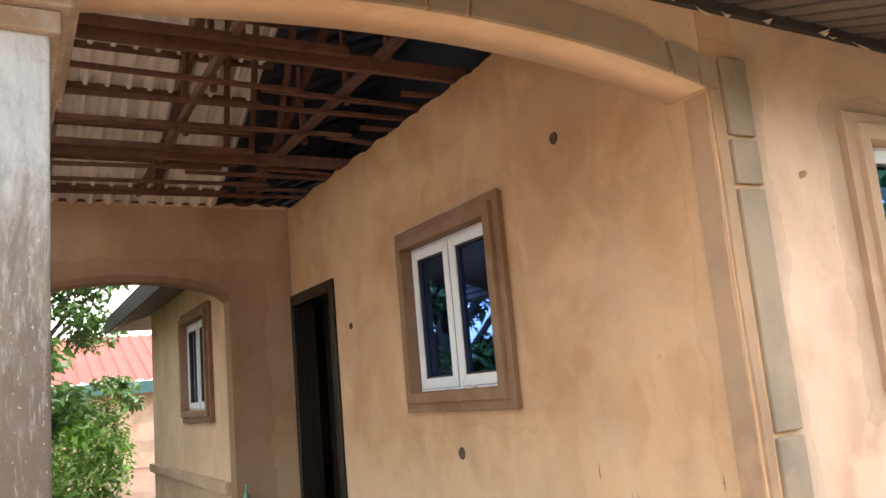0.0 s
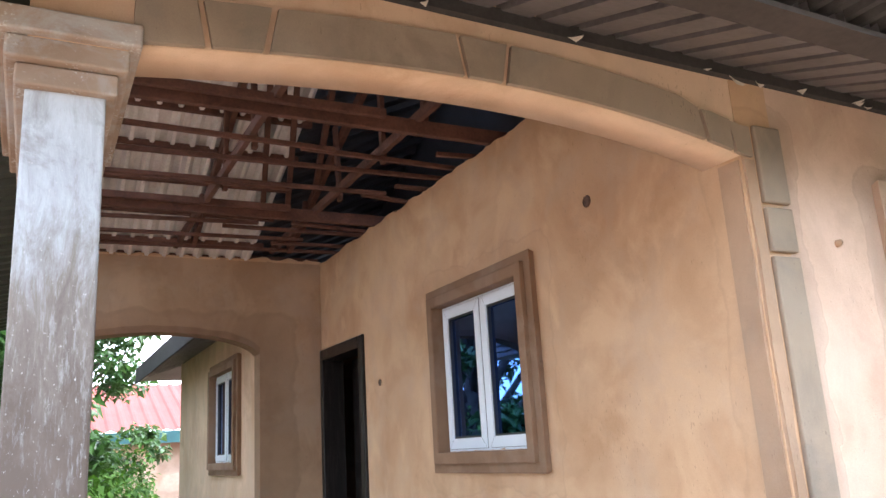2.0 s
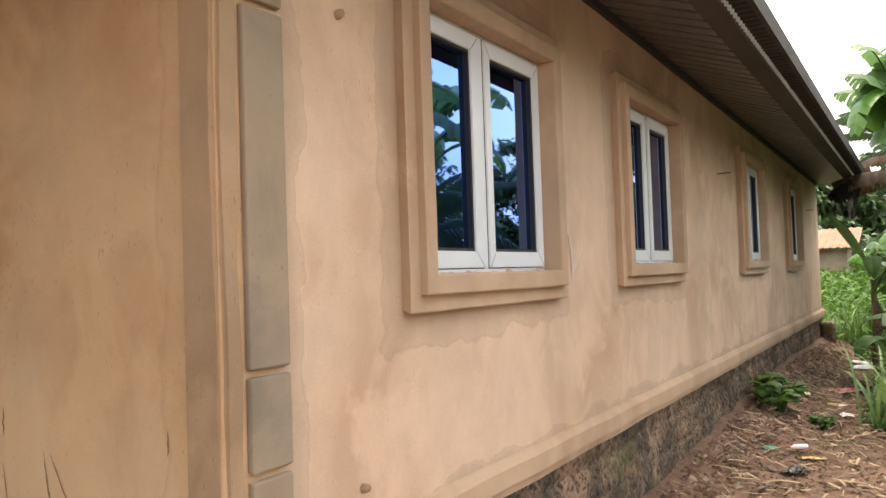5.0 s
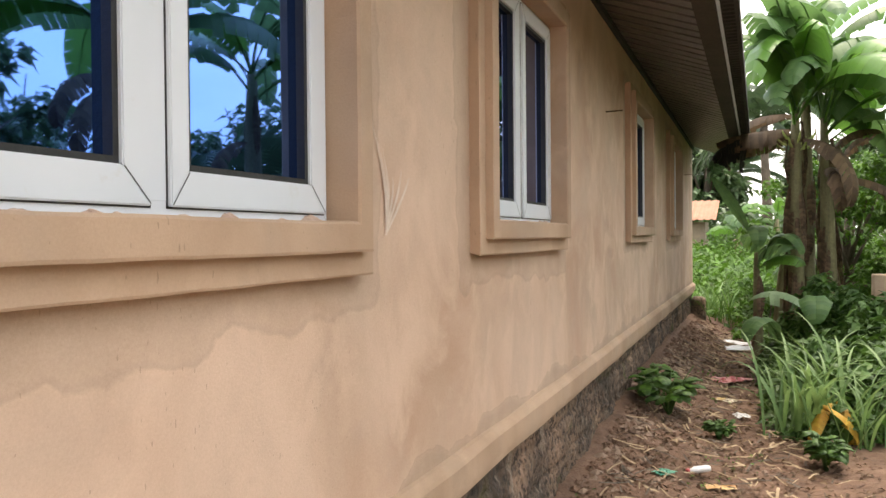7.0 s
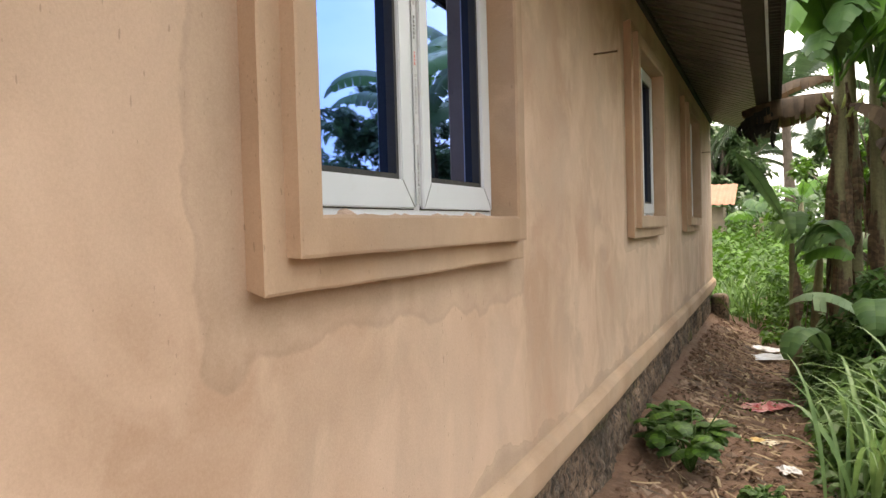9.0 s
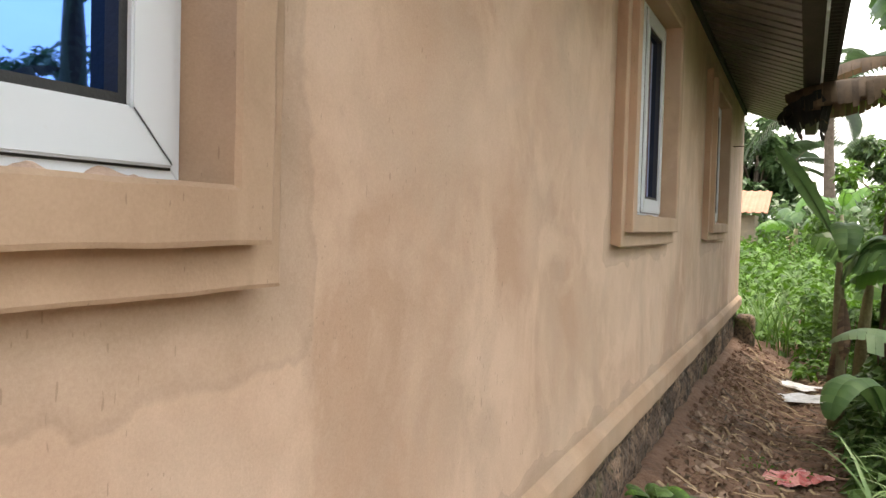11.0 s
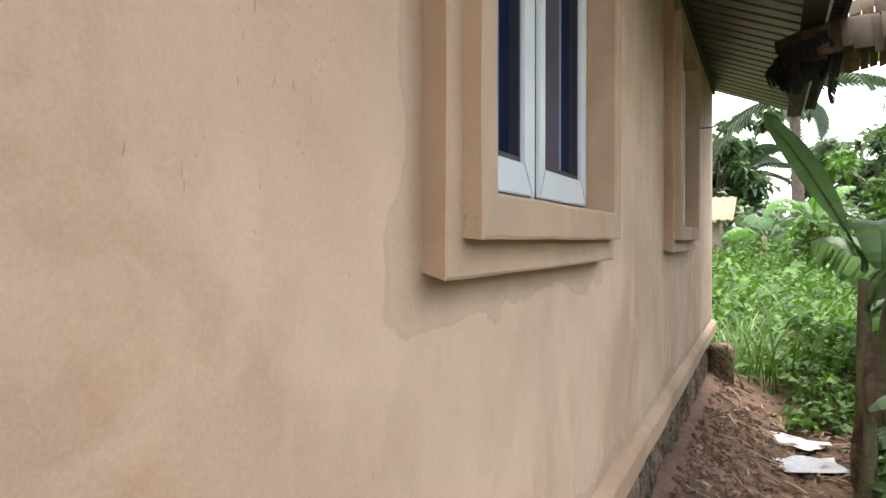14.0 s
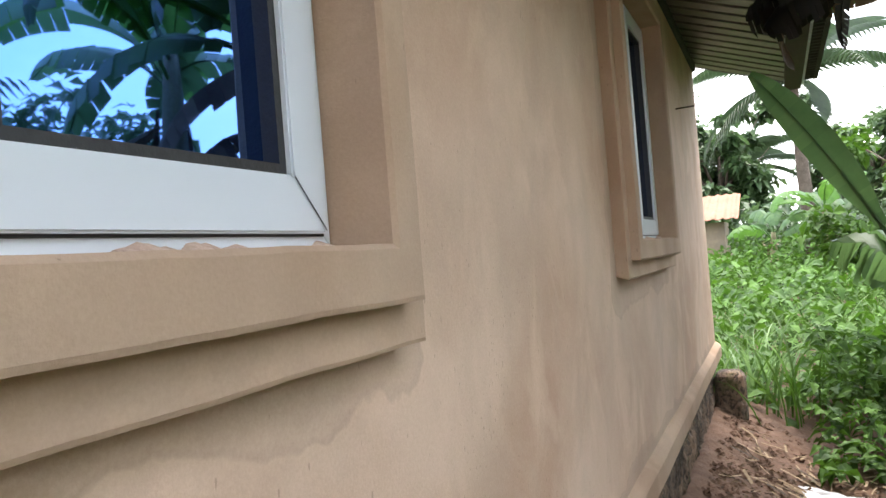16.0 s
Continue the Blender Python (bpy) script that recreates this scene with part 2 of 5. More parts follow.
def box(bm, x0, x1, y0, y1, z0, z1):
    vs = [bm.verts.new((x, y, z)) for x in (x0, x1) for y in (y0, y1) for z in (z0, z1)]
    for q in ((0, 1, 3, 2), (4, 6, 7, 5), (0, 4, 5, 1), (2, 3, 7, 6), (0, 2, 6, 4), (1, 5, 7, 3)):
        bm.faces.new([vs[i] for i in q])
    return vs


def bevel(bm, width, segments=2):
    bmesh.ops.bevel(bm, geom=list(bm.edges), offset=width, segments=segments, profile=0.5, affect="EDGES")


def empty(name, x, y, z):
    ob = new(name)
    ob.location = (x, y, z)
    return ob


def panel_wall(along, across0, across1, s0, s1, z0, z1, holes):
    """A wall along x or y (s), between two faces, with rectangular holes (s0, s1, z0, z1) cut through it."""
    bm = bmesh.new()
    ss = sorted({s0, s1, *(h[0] for h in holes), *(h[1] for h in holes)})
    zs = sorted({z0, z1, *(h[2] for h in holes), *(h[3] for h in holes)})

    def solid(i, k):
        if i < 0 or k < 0 or i >= len(ss) - 1 or k >= len(zs) - 1:
            return False
        a, b = (ss[i] + ss[i + 1]) / 2, (zs[k] + zs[k + 1]) / 2
        return not any(h[0] < a < h[1] and h[2] < b < h[3] for h in holes)

    def at(s, c, z):
        return (s, c, z) if along == "x" else (c, s, z)

    def quad(*ps):
        bm.faces.new([bm.verts.new(p) for p in ps])

    for i in range(len(ss) - 1):
        for k in range(len(zs) - 1):
            if not solid(i, k):
                continue
            a, b, c, d = ss[i], ss[i + 1], zs[k], zs[k + 1]
            for f in (across0, across1):
                quad(at(a, f, c), at(b, f, c), at(b, f, d), at(a, f, d))
            if not solid(i - 1, k):
                quad(at(a, across0, c), at(a, across1, c), at(a, across1, d), at(a, across0, d))
            if not solid(i + 1, k):
                quad(at(b, across0, c), at(b, across1, c), at(b, across1, d), at(b, across0, d))
            if not solid(i, k - 1):
                quad(at(a, across0, c), at(b, across0, c), at(b, across1, c), at(a, across1, c))
            if not solid(i, k + 1):
                quad(at(a, across0, d), at(b, across0, d), at(b, across1, d), at(a, across1, d))
    bmesh.ops.remove_doubles(bm, verts=bm.verts, dist=0.0005)
    bmesh.ops.recalc_face_normals(bm, faces=bm.faces)
    return bm

# ---- the house: walls ----
WY = 2.23          # outer face of the long side wall
PX = 1.72          # outer face of the porch wall
END = 16.5         # far corner of the house
BACK = 8.24        # face of the wall at the back of the porch
FLOOR_Z = 0.39
SIDE_WINDOWS = [(2.62, 4.14), (5.08, 6.62), (9.06, 10.52), (12.33, 13.78)]
SILLS = [1.288, 1.317, 1.331, 1.325]     # foot of each surround
W_LOW, W_H = 1.31, 1.39
TIER = 0.072       # width of each of the two steps of a window surround


def opening(w, low=W_LOW):
    return (w[0] + 2 * TIER, w[1] - 2 * TIER, low + 2 * TIER, low + W_H - 2 * TIER)


side_mesh = panel_wall("x", WY, WY + 0.23, PX + 0.23, END, 0.5, 3.07, [opening(w, z) for w, z in zip(SIDE_WINDOWS, SILLS)])
for v in side_mesh.verts:
    if v.co.z > 3.0:
        v.co.z = 3.08 + 0.015 * (8 - v.co.x)
wall_side = part("wall_side", side_mesh, PLASTER)
tagged(wall_side, "long tan sand-cement rendered outside wall with cloudy trowel stains", "wall", kind="structure")
PORCH_W = (3.95, 5.47)
DOOR = (7.03, 8.20, FLOOR_Z, 2.53)
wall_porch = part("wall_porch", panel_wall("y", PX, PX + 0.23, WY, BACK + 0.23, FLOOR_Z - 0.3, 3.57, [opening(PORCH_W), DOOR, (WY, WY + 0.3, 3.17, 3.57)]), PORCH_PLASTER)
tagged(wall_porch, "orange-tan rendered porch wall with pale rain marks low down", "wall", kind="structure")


def arched_wall(x0, x1, left, right, y0, y1, z_top, z_low, curve, n=28):
    """A wall between two faces with an opening from left to right, under the curve (x -> height of its underside)."""
    bm = bmesh.new()
    xs = [left + (right - left) * i / n for i in range(n + 1)]
    prof = [(x, curve(x)) for x in xs]
    for (xa, za), (xb, zb) in zip(prof, prof[1:]):
        f = [[bm.verts.new((x, y, z)) for x, z in ((xa, za), (xb, zb), (xb, z_top), (xa, z_top))] for y in (y0, y1)]
        bm.faces.new(f[0])
        bm.faces.new(f[1][::-1])
        bm.faces.new((f[0][0], f[1][0], f[1][1], f[0][1]))
        bm.faces.new((f[0][3], f[0][2], f[1][2], f[1][3]))
    if x0 < left:
        box(bm, x0, left, y0, y1, z_low, z_top)
    if x1 > right:
        box(bm, right, x1, y0, y1, z_low, z_top)
    bmesh.ops.remove_doubles(bm, verts=bm.verts, dist=0.001)
    bmesh.ops.recalc_face_normals(bm, faces=bm.faces)
    for f in bm.faces:
        f.smooth = abs(f.normal.y) < 0.3 and abs(f.normal.z) > 0.3
    return bm


def front_curve(x):
    u = (x + 0.9) / 2.63
    return 2.775 + 0.105 * math.sin(math.pi * min(1, max(0, u)) ** 1.15) ** 0.8 - 0.06 * u * u


def back_curve(x):
    u = max(-1.0, min(1.0, (x - 0.03) / 1.0))
    return 2.54 + 0.26 * math.sqrt(max(0.0, 1 - u * u * 0.98))


arch_front = part("arch_beam", arched_wall(-1.18, PX - 0.001, -0.9, PX - 0.001, WY + 0.003, WY + 0.23, 3.26, 2.74, front_curve), PLAIN_PLASTER)
tagged(arch_front, "rendered flat arch beam over the open porch front", "arch", kind="structure")
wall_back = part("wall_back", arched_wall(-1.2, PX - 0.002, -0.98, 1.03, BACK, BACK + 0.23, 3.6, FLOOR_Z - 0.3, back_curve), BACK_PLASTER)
tagged(wall_back, "brown rendered wall at the porch's end, darkened for shade, with an arched opening", "wall", kind="structure")

# moulded band over the arch, with wedge joints, and the quoin strip down the corner
def ribbon(bm, pts, y0, y1):
    """A raised strip whose outline is two rows of (x, z) points: lower and upper."""
    low, up = pts
    for (a, b), (c, d) in zip(zip(low, up), zip(low[1:], up[1:])):
        vs = [bm.verts.new((p[0], y, p[1])) for y in (y0, y1) for p in (a, c, d, b)]
        bm.faces.new(vs[:4])
        for i in range(4):
            bm.faces.new((vs[i], vs[4 + i], vs[4 + (i + 1) % 4], vs[(i + 1) % 4]))
    bmesh.ops.remove_doubles(bm, verts=bm.verts, dist=0.0008)
    bmesh.ops.recalc_face_normals(bm, faces=bm.faces)
    return bm


band = tagged(empty("arch_moulding", 0.4, WY, 2.8), "raised grey-streaked cement band with wedge joints along the arch", "moulding", kind="structure")
cuts = [-0.90, -0.66, -0.47, 0.30, 0.47, 1.52, 1.68, 1.80]
for a, b in zip(cuts, cuts[1:]):
    xs = [a + 0.012 + (b - a - 0.024) * i / 8 for i in range(9)]
    low = [(x, front_curve(x) + 0.004) for x in xs]
    up = [(x + (0.03 if i == 0 and a > -0.8 else -0.03 if i == 8 and b < 1.6 else 0) * (1 if (b - a) > 0.2 else -1), front_curve(x) + 0.17 - 0.02 * (x > 1.4)) for i, x in enumerate(xs)]
    p = part("moulding_piece", ribbon(bmesh.new(), (low, up), WY - 0.018, WY + 0.004), GREY_CEMENT, band)
    p.matrix_parent_inverse = Matrix.Translation((-0.4, -WY, -2.8))
quoin = tagged(empty("corner_quoin", 1.9, WY, 1.7), "raised grey cement strip down the corner with grooves", "quoin", kind="structure")
for z0, z1 in ((2.50, 2.875), (2.27, 2.478), (1.17, 2.248), (0.87, 1.148), (0.62, 0.848)):
    b = bmesh.new()
    box(b, 1.815, 1.985, WY - 0.024, WY + 0.004, z0, z1)
    bevel(b, 0.008)
    p = part("quoin_block", b, GREY_CEMENT, quoin)
    p.matrix_parent_inverse = Matrix.Translation((-1.9, -WY, -1.7))

# base trim and plinth
def profile_x(pts, x0, x1, n=24, wobble=0.0):
    """Sweep a profile of (y, z) along x."""
    bm = bmesh.new()
    rows = []
    for i in range(n + 1):
        x = x0 + (x1 - x0) * i / n
        rows.append([bm.verts.new((x, y + wobble * noise.noise((x * 1.7, y * 9, 1)), z + wobble * noise.noise((x * 1.7, z * 5, 7)))) for y, z in pts])
    for r, q in zip(rows, rows[1:]):
        for k in range(len(pts)):
            bm.faces.new((r[k], q[k], q[(k + 1) % len(pts)], r[(k + 1) % len(pts)]))
    bm.faces.new(rows[0])
    bm.faces.new(rows[-1][::-1])
    bmesh.ops.recalc_face_normals(bm, faces=bm.faces)
    return bm


trim = part("base_trim", profile_x([(WY + 0.01, 0.582), (WY - 0.012, 0.572), (WY - 0.034, 0.552), (WY - 0.042, 0.540), (WY - 0.042, 0.456), (WY - 0.022, 0.462), (WY - 0.020, 0.412), (WY + 0.06, 0.418)], PX + 0.08, END + 0.05, 180, 0.007), SURROUND)
tagged(trim, "rendered projecting string course at the foot of the wall", "trim", kind="structure")

pl = bmesh.new()
nx, nz = 1100, 34
grid = []
for i in range(nx + 1):
    x = PX + 0.05 + (END - PX - 0.05) * i / nx
    col = []
    for k in range(nz + 1):
        z = 0.462 - 0.98 * k / nz
        n1 = noise.fractal((x * 2.2, z * 3.0, 3), 1.0, 2.0, 5)
        n2 = noise.noise((x * 9, z * 12, 9))
        course = 0.018 if abs((z - 0.30) % 0.235 - 0.235 / 2) > 0.10 else 0.0
        col.append(pl.verts.new((x, WY + 0.03 + course * 0.8 - 0.035 * n1 - 0.012 * n2 - 0.016 * noise.noise((x * 26, z * 22, 4)) - 0.10 * max(0, -z - 0.05), z)))
    grid.append(col)
for a, b in zip(grid, grid[1:]):
    for k in range(nz):
        pl.faces.new((a[k], b[k], b[k + 1], a[k + 1]))
for f in pl.faces:
    f.smooth = True
plinth = tagged(part("plinth", pl, ROUGH_BLOCK), "rough unrendered damp foundation of blackened blocks under the wall", "plinth", kind="structure")

# other outside walls that close the house
closing = bmesh.new()
box(closing, END - 0.23, END - 0.002, WY + 0.232, 13.2, -0.5, 3.12)
tagged(part("wall_far_end", closing, PLASTER), "tan rendered end wall of the house", "wall", kind="structure")
W0 = (9.15, 10.80)
wing = panel_wall("y", 1.05, 1.28, BACK + 0.232, 13.4, -0.5, 3.12, [opening(W0)])
tagged(part("wall_wing", wing, PLAIN_PLASTER), "tan rendered wall of the rear wing beyond the porch arch", "wall", kind="structure")
closing = bmesh.new()
box(closing, 1.282, END, 13.17, 13.4, -0.5, 3.12)
tagged(part("wall_rear", closing, PLASTER), "tan rendered rear wall of the house", "wall", kind="structure")
closing = bmesh.new()
box(closing, 1.97, END - 0.25, WY + 0.25, 13.1, 3.0, 3.1)
tagged(part("ceiling", closing, PLASTER), "plain ceiling inside the house", "ceiling", kind="structure")
closing = bmesh.new()
box(closing, 1.97, END - 0.25, WY + 0.25, 13.1, FLOOR_Z - 0.1, FLOOR_Z)
tagged(part("floor_inside", closing, FLOOR), "bare cement floor inside the house", "floor", kind="structure")
b = bmesh.new()
box(b, 0.975, 1.048, BACK + 0.235, 13.45, 0.56, 0.69)
bevel(b, 0.012)
tagged(part("wing_trim", b, SURROUND), "projecting string course on the rear wing", "trim", kind="structure")

pf = bmesh.new()
n = 50
rows = [[pf.verts.new((-1.35 + 3.07 * i / n, 2.05 + (BACK + 0.3 - 2.05) * k / n, FLOOR_Z + 0.012 * noise.fractal((i * 0.3, k * 0.3, 2), 1, 2, 4))) for k in range(n + 1)] for i in range(n + 1)]
for a, b in zip(rows, rows[1:]):
    for k in range(n):
        pf.faces.new((a[k], b[k], b[k + 1], a[k + 1]))
for s in (rows[0], rows[-1], [r[0] for r in rows], [r[-1] for r in rows]):
    low = [pf.verts.new((v.co.x, v.co.y, -0.5)) for v in s]
    for k in range(n):
        pf.faces.new((s[k], s[k + 1], low[k + 1], low[k]))
tagged(part("porch_floor", pf, FLOOR), "dusty bare cement porch floor slab", "floor", kind="structure")

# ---- pillars ----
def pillar(x, y, label):
    p = tagged(empty("pillar", x, y, FLOOR_Z), label, "pillar", kind="structure")
    b = bmesh.new()
    box(b, -0.113, 0.113, 0, 0.26, 0, 2.24)
    bevel(b, 0.01)
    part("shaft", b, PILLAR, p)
    for grow, z0, z1 in ((0.030, 2.22, 2.29), (0.060, 2.292, 2.365), (0.092, 2.367, 2.445)):
        b = bmesh.new()
        box(b, -0.113 - grow, 0.113 + grow, -grow, 0.98 + grow * 0.6, z0, z1)
        bevel(b, 0.008)
        part("capital_step", b, CAPITAL, p)
    b = bmesh.new()
    box(b, -0.11, 0.165, -0.04, 0.16, 2.446, 2.84)
    bevel(b, 0.01)
    part("neck", b, CAPITAL, p)
    return p


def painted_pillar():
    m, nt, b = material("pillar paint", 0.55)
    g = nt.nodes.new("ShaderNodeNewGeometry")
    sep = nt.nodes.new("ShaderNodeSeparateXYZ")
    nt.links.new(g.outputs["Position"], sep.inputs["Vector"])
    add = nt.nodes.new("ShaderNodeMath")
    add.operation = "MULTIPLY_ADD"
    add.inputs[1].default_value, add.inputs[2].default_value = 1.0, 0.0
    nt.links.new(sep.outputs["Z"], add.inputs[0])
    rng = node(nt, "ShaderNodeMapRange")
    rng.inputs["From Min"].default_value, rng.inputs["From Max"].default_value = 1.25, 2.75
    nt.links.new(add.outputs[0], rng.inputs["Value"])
    # upper paint lightens with height: sky sheen put into the colour, plus scratched streaks
    sheen_wear = mix(nt, 0.48, rng.outputs["Result"], grain(nt, 16, 8, 0.8, (1, 1, 0.22), 0.5))
    c = ramp(nt, sheen_wear, [(0.36, (0.080, 0.058, 0.044)), (0.48, (0.15, 0.125, 0.105)), (0.60, (0.32, 0.33, 0.345)), (0.74, (0.46, 0.49, 0.52))])
    c = mix(nt, ramp(nt, grain(nt, 60, 5, 0.75, (1, 1, 0.15)), [(0.54, (0, 0, 0)), (0.68, (0.32, 0.32, 0.32))]), c, (0.45, 0.47, 0.49))
    c = mix(nt, ramp(nt, grain(nt, 4.5, 6, 0.7, (1, 1, 1), 0.6), [(0.52, (0, 0, 0)), (0.66, (0.55, 0.55, 0.55))]), c, (0.125, 0.098, 0.080))
    c = mix(nt, ramp(nt, grain(nt, 130, 3, 0.6, (1, 1, 0.6)), [(0.66, (0, 0, 0)), (0.74, (0.5, 0.5, 0.5))]), c, (0.55, 0.54, 0.52))
    nt.links.new(c, b.inputs["Base Color"])
    bump(nt, b, grain(nt, 60, 4, 0.7), 0.3, 0.004)
    return m


def speckled_cement():
    """Brown cement with pale grey patches and white speckles."""
    m, nt, b = material("speckled capital cement", 0.7)
    c = ramp(nt, grain(nt, 3.0, 5, 0.6, (1, 1, 1), 0.4), [(0.36, (0.27, 0.19, 0.135)), (0.64, (0.42, 0.33, 0.26))])
    c = mix(nt, ramp(nt, grain(nt, 3.6, 7, 0.72, (1, 1, 1), 0.5), [(0.46, (0, 0, 0)), (0.62, (0.75, 0.75, 0.75))]), c, (0.42, 0.42, 0.415))
    spots = mix(nt, 0.45, grain(nt, 90, 4, 0.65), grain(nt, 5.0, 3, 0.6))
    c = mix(nt, ramp(nt, spots, [(0.56, (0, 0, 0)), (0.62, (0.85, 0.85, 0.85))]), c, (0.58, 0.57, 0.54))
    nt.links.new(c, b.inputs["Base Color"])
    bump(nt, b, grain(nt, 80, 4, 0.7), 0.35, 0.004)
    return m


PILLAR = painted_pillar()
CAPITAL = speckled_cement()
pillar(-1.067, WY + 0.06, "square porch pillar with scratched grey and brown paint, painted-in sky sheen and stepped capital")
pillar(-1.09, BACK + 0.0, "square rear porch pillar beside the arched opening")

# ---- roof ----
def corrugated(along, x0, x1, lo, hi, pitch, height, at, thick=0.004, sharp=0.35, groove=0.0):
    """Ribbed sheet: the ribs run along u, spaced along v. at(u, v, h) gives the place."""
    bm = bmesh.new()
    n = max(1, int(round((hi - lo) / pitch)))
    prof = []
    for i in range(n):
        v = lo + (hi - lo) * i / n
        w = (hi - lo) / n
        if groove:
            prof += [(v, 0), (v + w * (1 - groove), 0), (v + w * (1 - groove * 0.85), height), (v + w * (1 - groove * 0.15), height)]
            continue
        prof += [(v, 0), (v + w * (0.5 - sharp / 2), 0), (v + w * 0.5, height), (v + w * (0.5 + sharp / 2), height), (v + w * 0.97, 0)]
    prof.append((hi, 0))
    us = [x0, x1]
    for t in (0, thick):
        rows = [[bm.verts.new(at(u, v, h + t)) for v, h in prof] for u in us]
        for a, b in zip(rows, rows[1:]):
            for k in range(len(prof) - 1):
                bm.faces.new((a[k], b[k], b[k + 1], a[k + 1]))
    return bm


SLOPE = 0.345
EAVE_Y, EAVE_Z = 1.42, 2.79


def front_plane(u, v, h):
    return (v, u, EAVE_Z + 0.015 * (8 - v) + SLOPE * (u - EAVE_Y) + h)


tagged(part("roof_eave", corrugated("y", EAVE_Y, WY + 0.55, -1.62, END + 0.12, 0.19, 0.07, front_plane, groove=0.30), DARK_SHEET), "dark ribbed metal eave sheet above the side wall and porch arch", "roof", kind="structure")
tagged(part("roof_eave_side", corrugated("x", -1.62, -1.10, EAVE_Y, 9.0, 0.19, 0.055, lambda u, v, h: (u, v, 2.85 + 0.25 * (u + 1.62) + h)), TREE_TINT_SHEET), "dark ribbed metal soffit along the porch's open side, tree reflection in its colour", "roof", kind="structure")
RIDGE_Y = 5.2
RIDGE_Z = 4.85
tagged(part("roof_porch_front", corrugated("y", WY + 0.1, RIDGE_Y, -1.6, 9.0, 0.20, -0.035, lambda u, v, h: (v, u, 3.2 + (RIDGE_Z - 3.2) * (u - WY) / (RIDGE_Y - WY) + h)), SHEET), "metal roof sheets over the porch front slope", "roof", kind="structure")
tagged(part("roof_porch_rear", corrugated("y", RIDGE_Y, 9.0, -1.6, 0.95, 0.17, -0.085, lambda u, v, h: (v, u, RIDGE_Z - 0.39 * (u - RIDGE_Y) + h)), SHEET), "pale ribbed metal roof sheets sloping down behind the porch", "roof", kind="structure")
tagged(part("roof_valley", corrugated("x", 0.9, 9.0, RIDGE_Y - 0.1, 9.2, 0.17, -0.04, lambda u, v, h: (u, v, RIDGE_Z - 0.39 * (v - RIDGE_Y) + 0.45 * (u - 0.9) + 0.03 + h)), SHADED_SHEET), "metal roof sheets rising from the valley over the house, coloured dark as unlit loft", "roof", kind="structure")
mr = bmesh.new()
for q in (((1.95, WY + 0.5, 3.32), (END + 0.1, WY + 0.5, 3.20), (END - 3, 7.7, 5.0), (5, 7.7, 5.0)), ((0.5, 14.1, 2.85), (END + 0.1, 14.1, 2.85), (END - 3, 7.7, 5.0), (5, 7.7, 5.0)), ((END + 0.1, WY + 0.5, 3.20), (END + 0.1, 14.1, 2.85), (END - 3, 7.7, 5.0)), ((0.5, 9.0, 2.95), (0.5, 14.1, 2.85), (5, 7.7, 5.0))):
    mr.faces.new([mr.verts.new(p) for p in q])
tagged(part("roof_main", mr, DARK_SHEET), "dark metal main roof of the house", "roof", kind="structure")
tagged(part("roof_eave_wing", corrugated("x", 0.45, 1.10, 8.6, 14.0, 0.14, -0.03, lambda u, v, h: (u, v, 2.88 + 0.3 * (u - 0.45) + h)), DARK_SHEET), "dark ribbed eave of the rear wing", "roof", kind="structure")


def fascia(name, x0, x1, y0, y1, z0, z1, label):
    b = bmesh.new()
    box(b, x0, x1, y0, y1, z0, z1)
    bevel(b, 0.004, 1)
    return tagged(part(name, b, FASCIA), label, "fascia", kind="structure")


def sloped_box(name, y0, y1, d0, d1, mat, label):
    """A long strip that follows the eave's slight fall along x; d0, d1: its foot and head over the sheet's edge."""
    bm = bmesh.new()
    for v in box(bm, -1.62, END + 0.14, y0, y1, d0, d1):
        v.co.z += EAVE_Z + 0.015 * (8 - v.co.x)
    return tagged(part(name, bm, mat), label, "eave trim", kind="structure")


sloped_box("fascia_side", EAVE_Y - 0.02, EAVE_Y + 0.11, -0.03, -0.008, TRIM_SHEET, "flat brown metal trim along the eave's edge")
teeth = bmesh.new()
x = 2.6
while x < END + 0.1:
    z = EAVE_Z + 0.015 * (8 - x)
    w = 0.016 + 0.012 * abs(noise.noise((x * 7, 0, 3)))
    box(teeth, x, x + w, EAVE_Y - 0.042, EAVE_Y - 0.022, z - 0.012, z + 0.012 + 0.01 * noise.noise((x * 5, 1, 0)))
    x += 0.076
tagged(part("eave_teeth", teeth, ALU), "pale bent tabs of the roof sheets along the eave", "eave trim", kind="stuff")
tagged(part("roof_edge", corrugated("y", EAVE_Y - 0.12, EAVE_Y + 0.1, -1.62, END + 0.14, 0.09, 0.03, lambda u, v, h: (v, u, EAVE_Z + 0.035 + 0.015 * (8 - v) + h)), FASCIA), "toothed edge of the ribbed roof sheets over the eave", "roof", kind="structure")
sloped_box("gutter", EAVE_Y - 0.15, EAVE_Y - 0.12, 0.03, 0.15, FASCIA, "dark metal barge strip outside the eave")
fascia("fascia_porch", -1.65, -1.62, EAVE_Y - 0.025, 9.0, 2.79, 3.0, "dark metal fascia along the porch eave")
fascia("fascia_wing", 0.42, 0.45, 8.6, 14.05, 2.80, 3.05, "dark metal fascia of the rear wing")

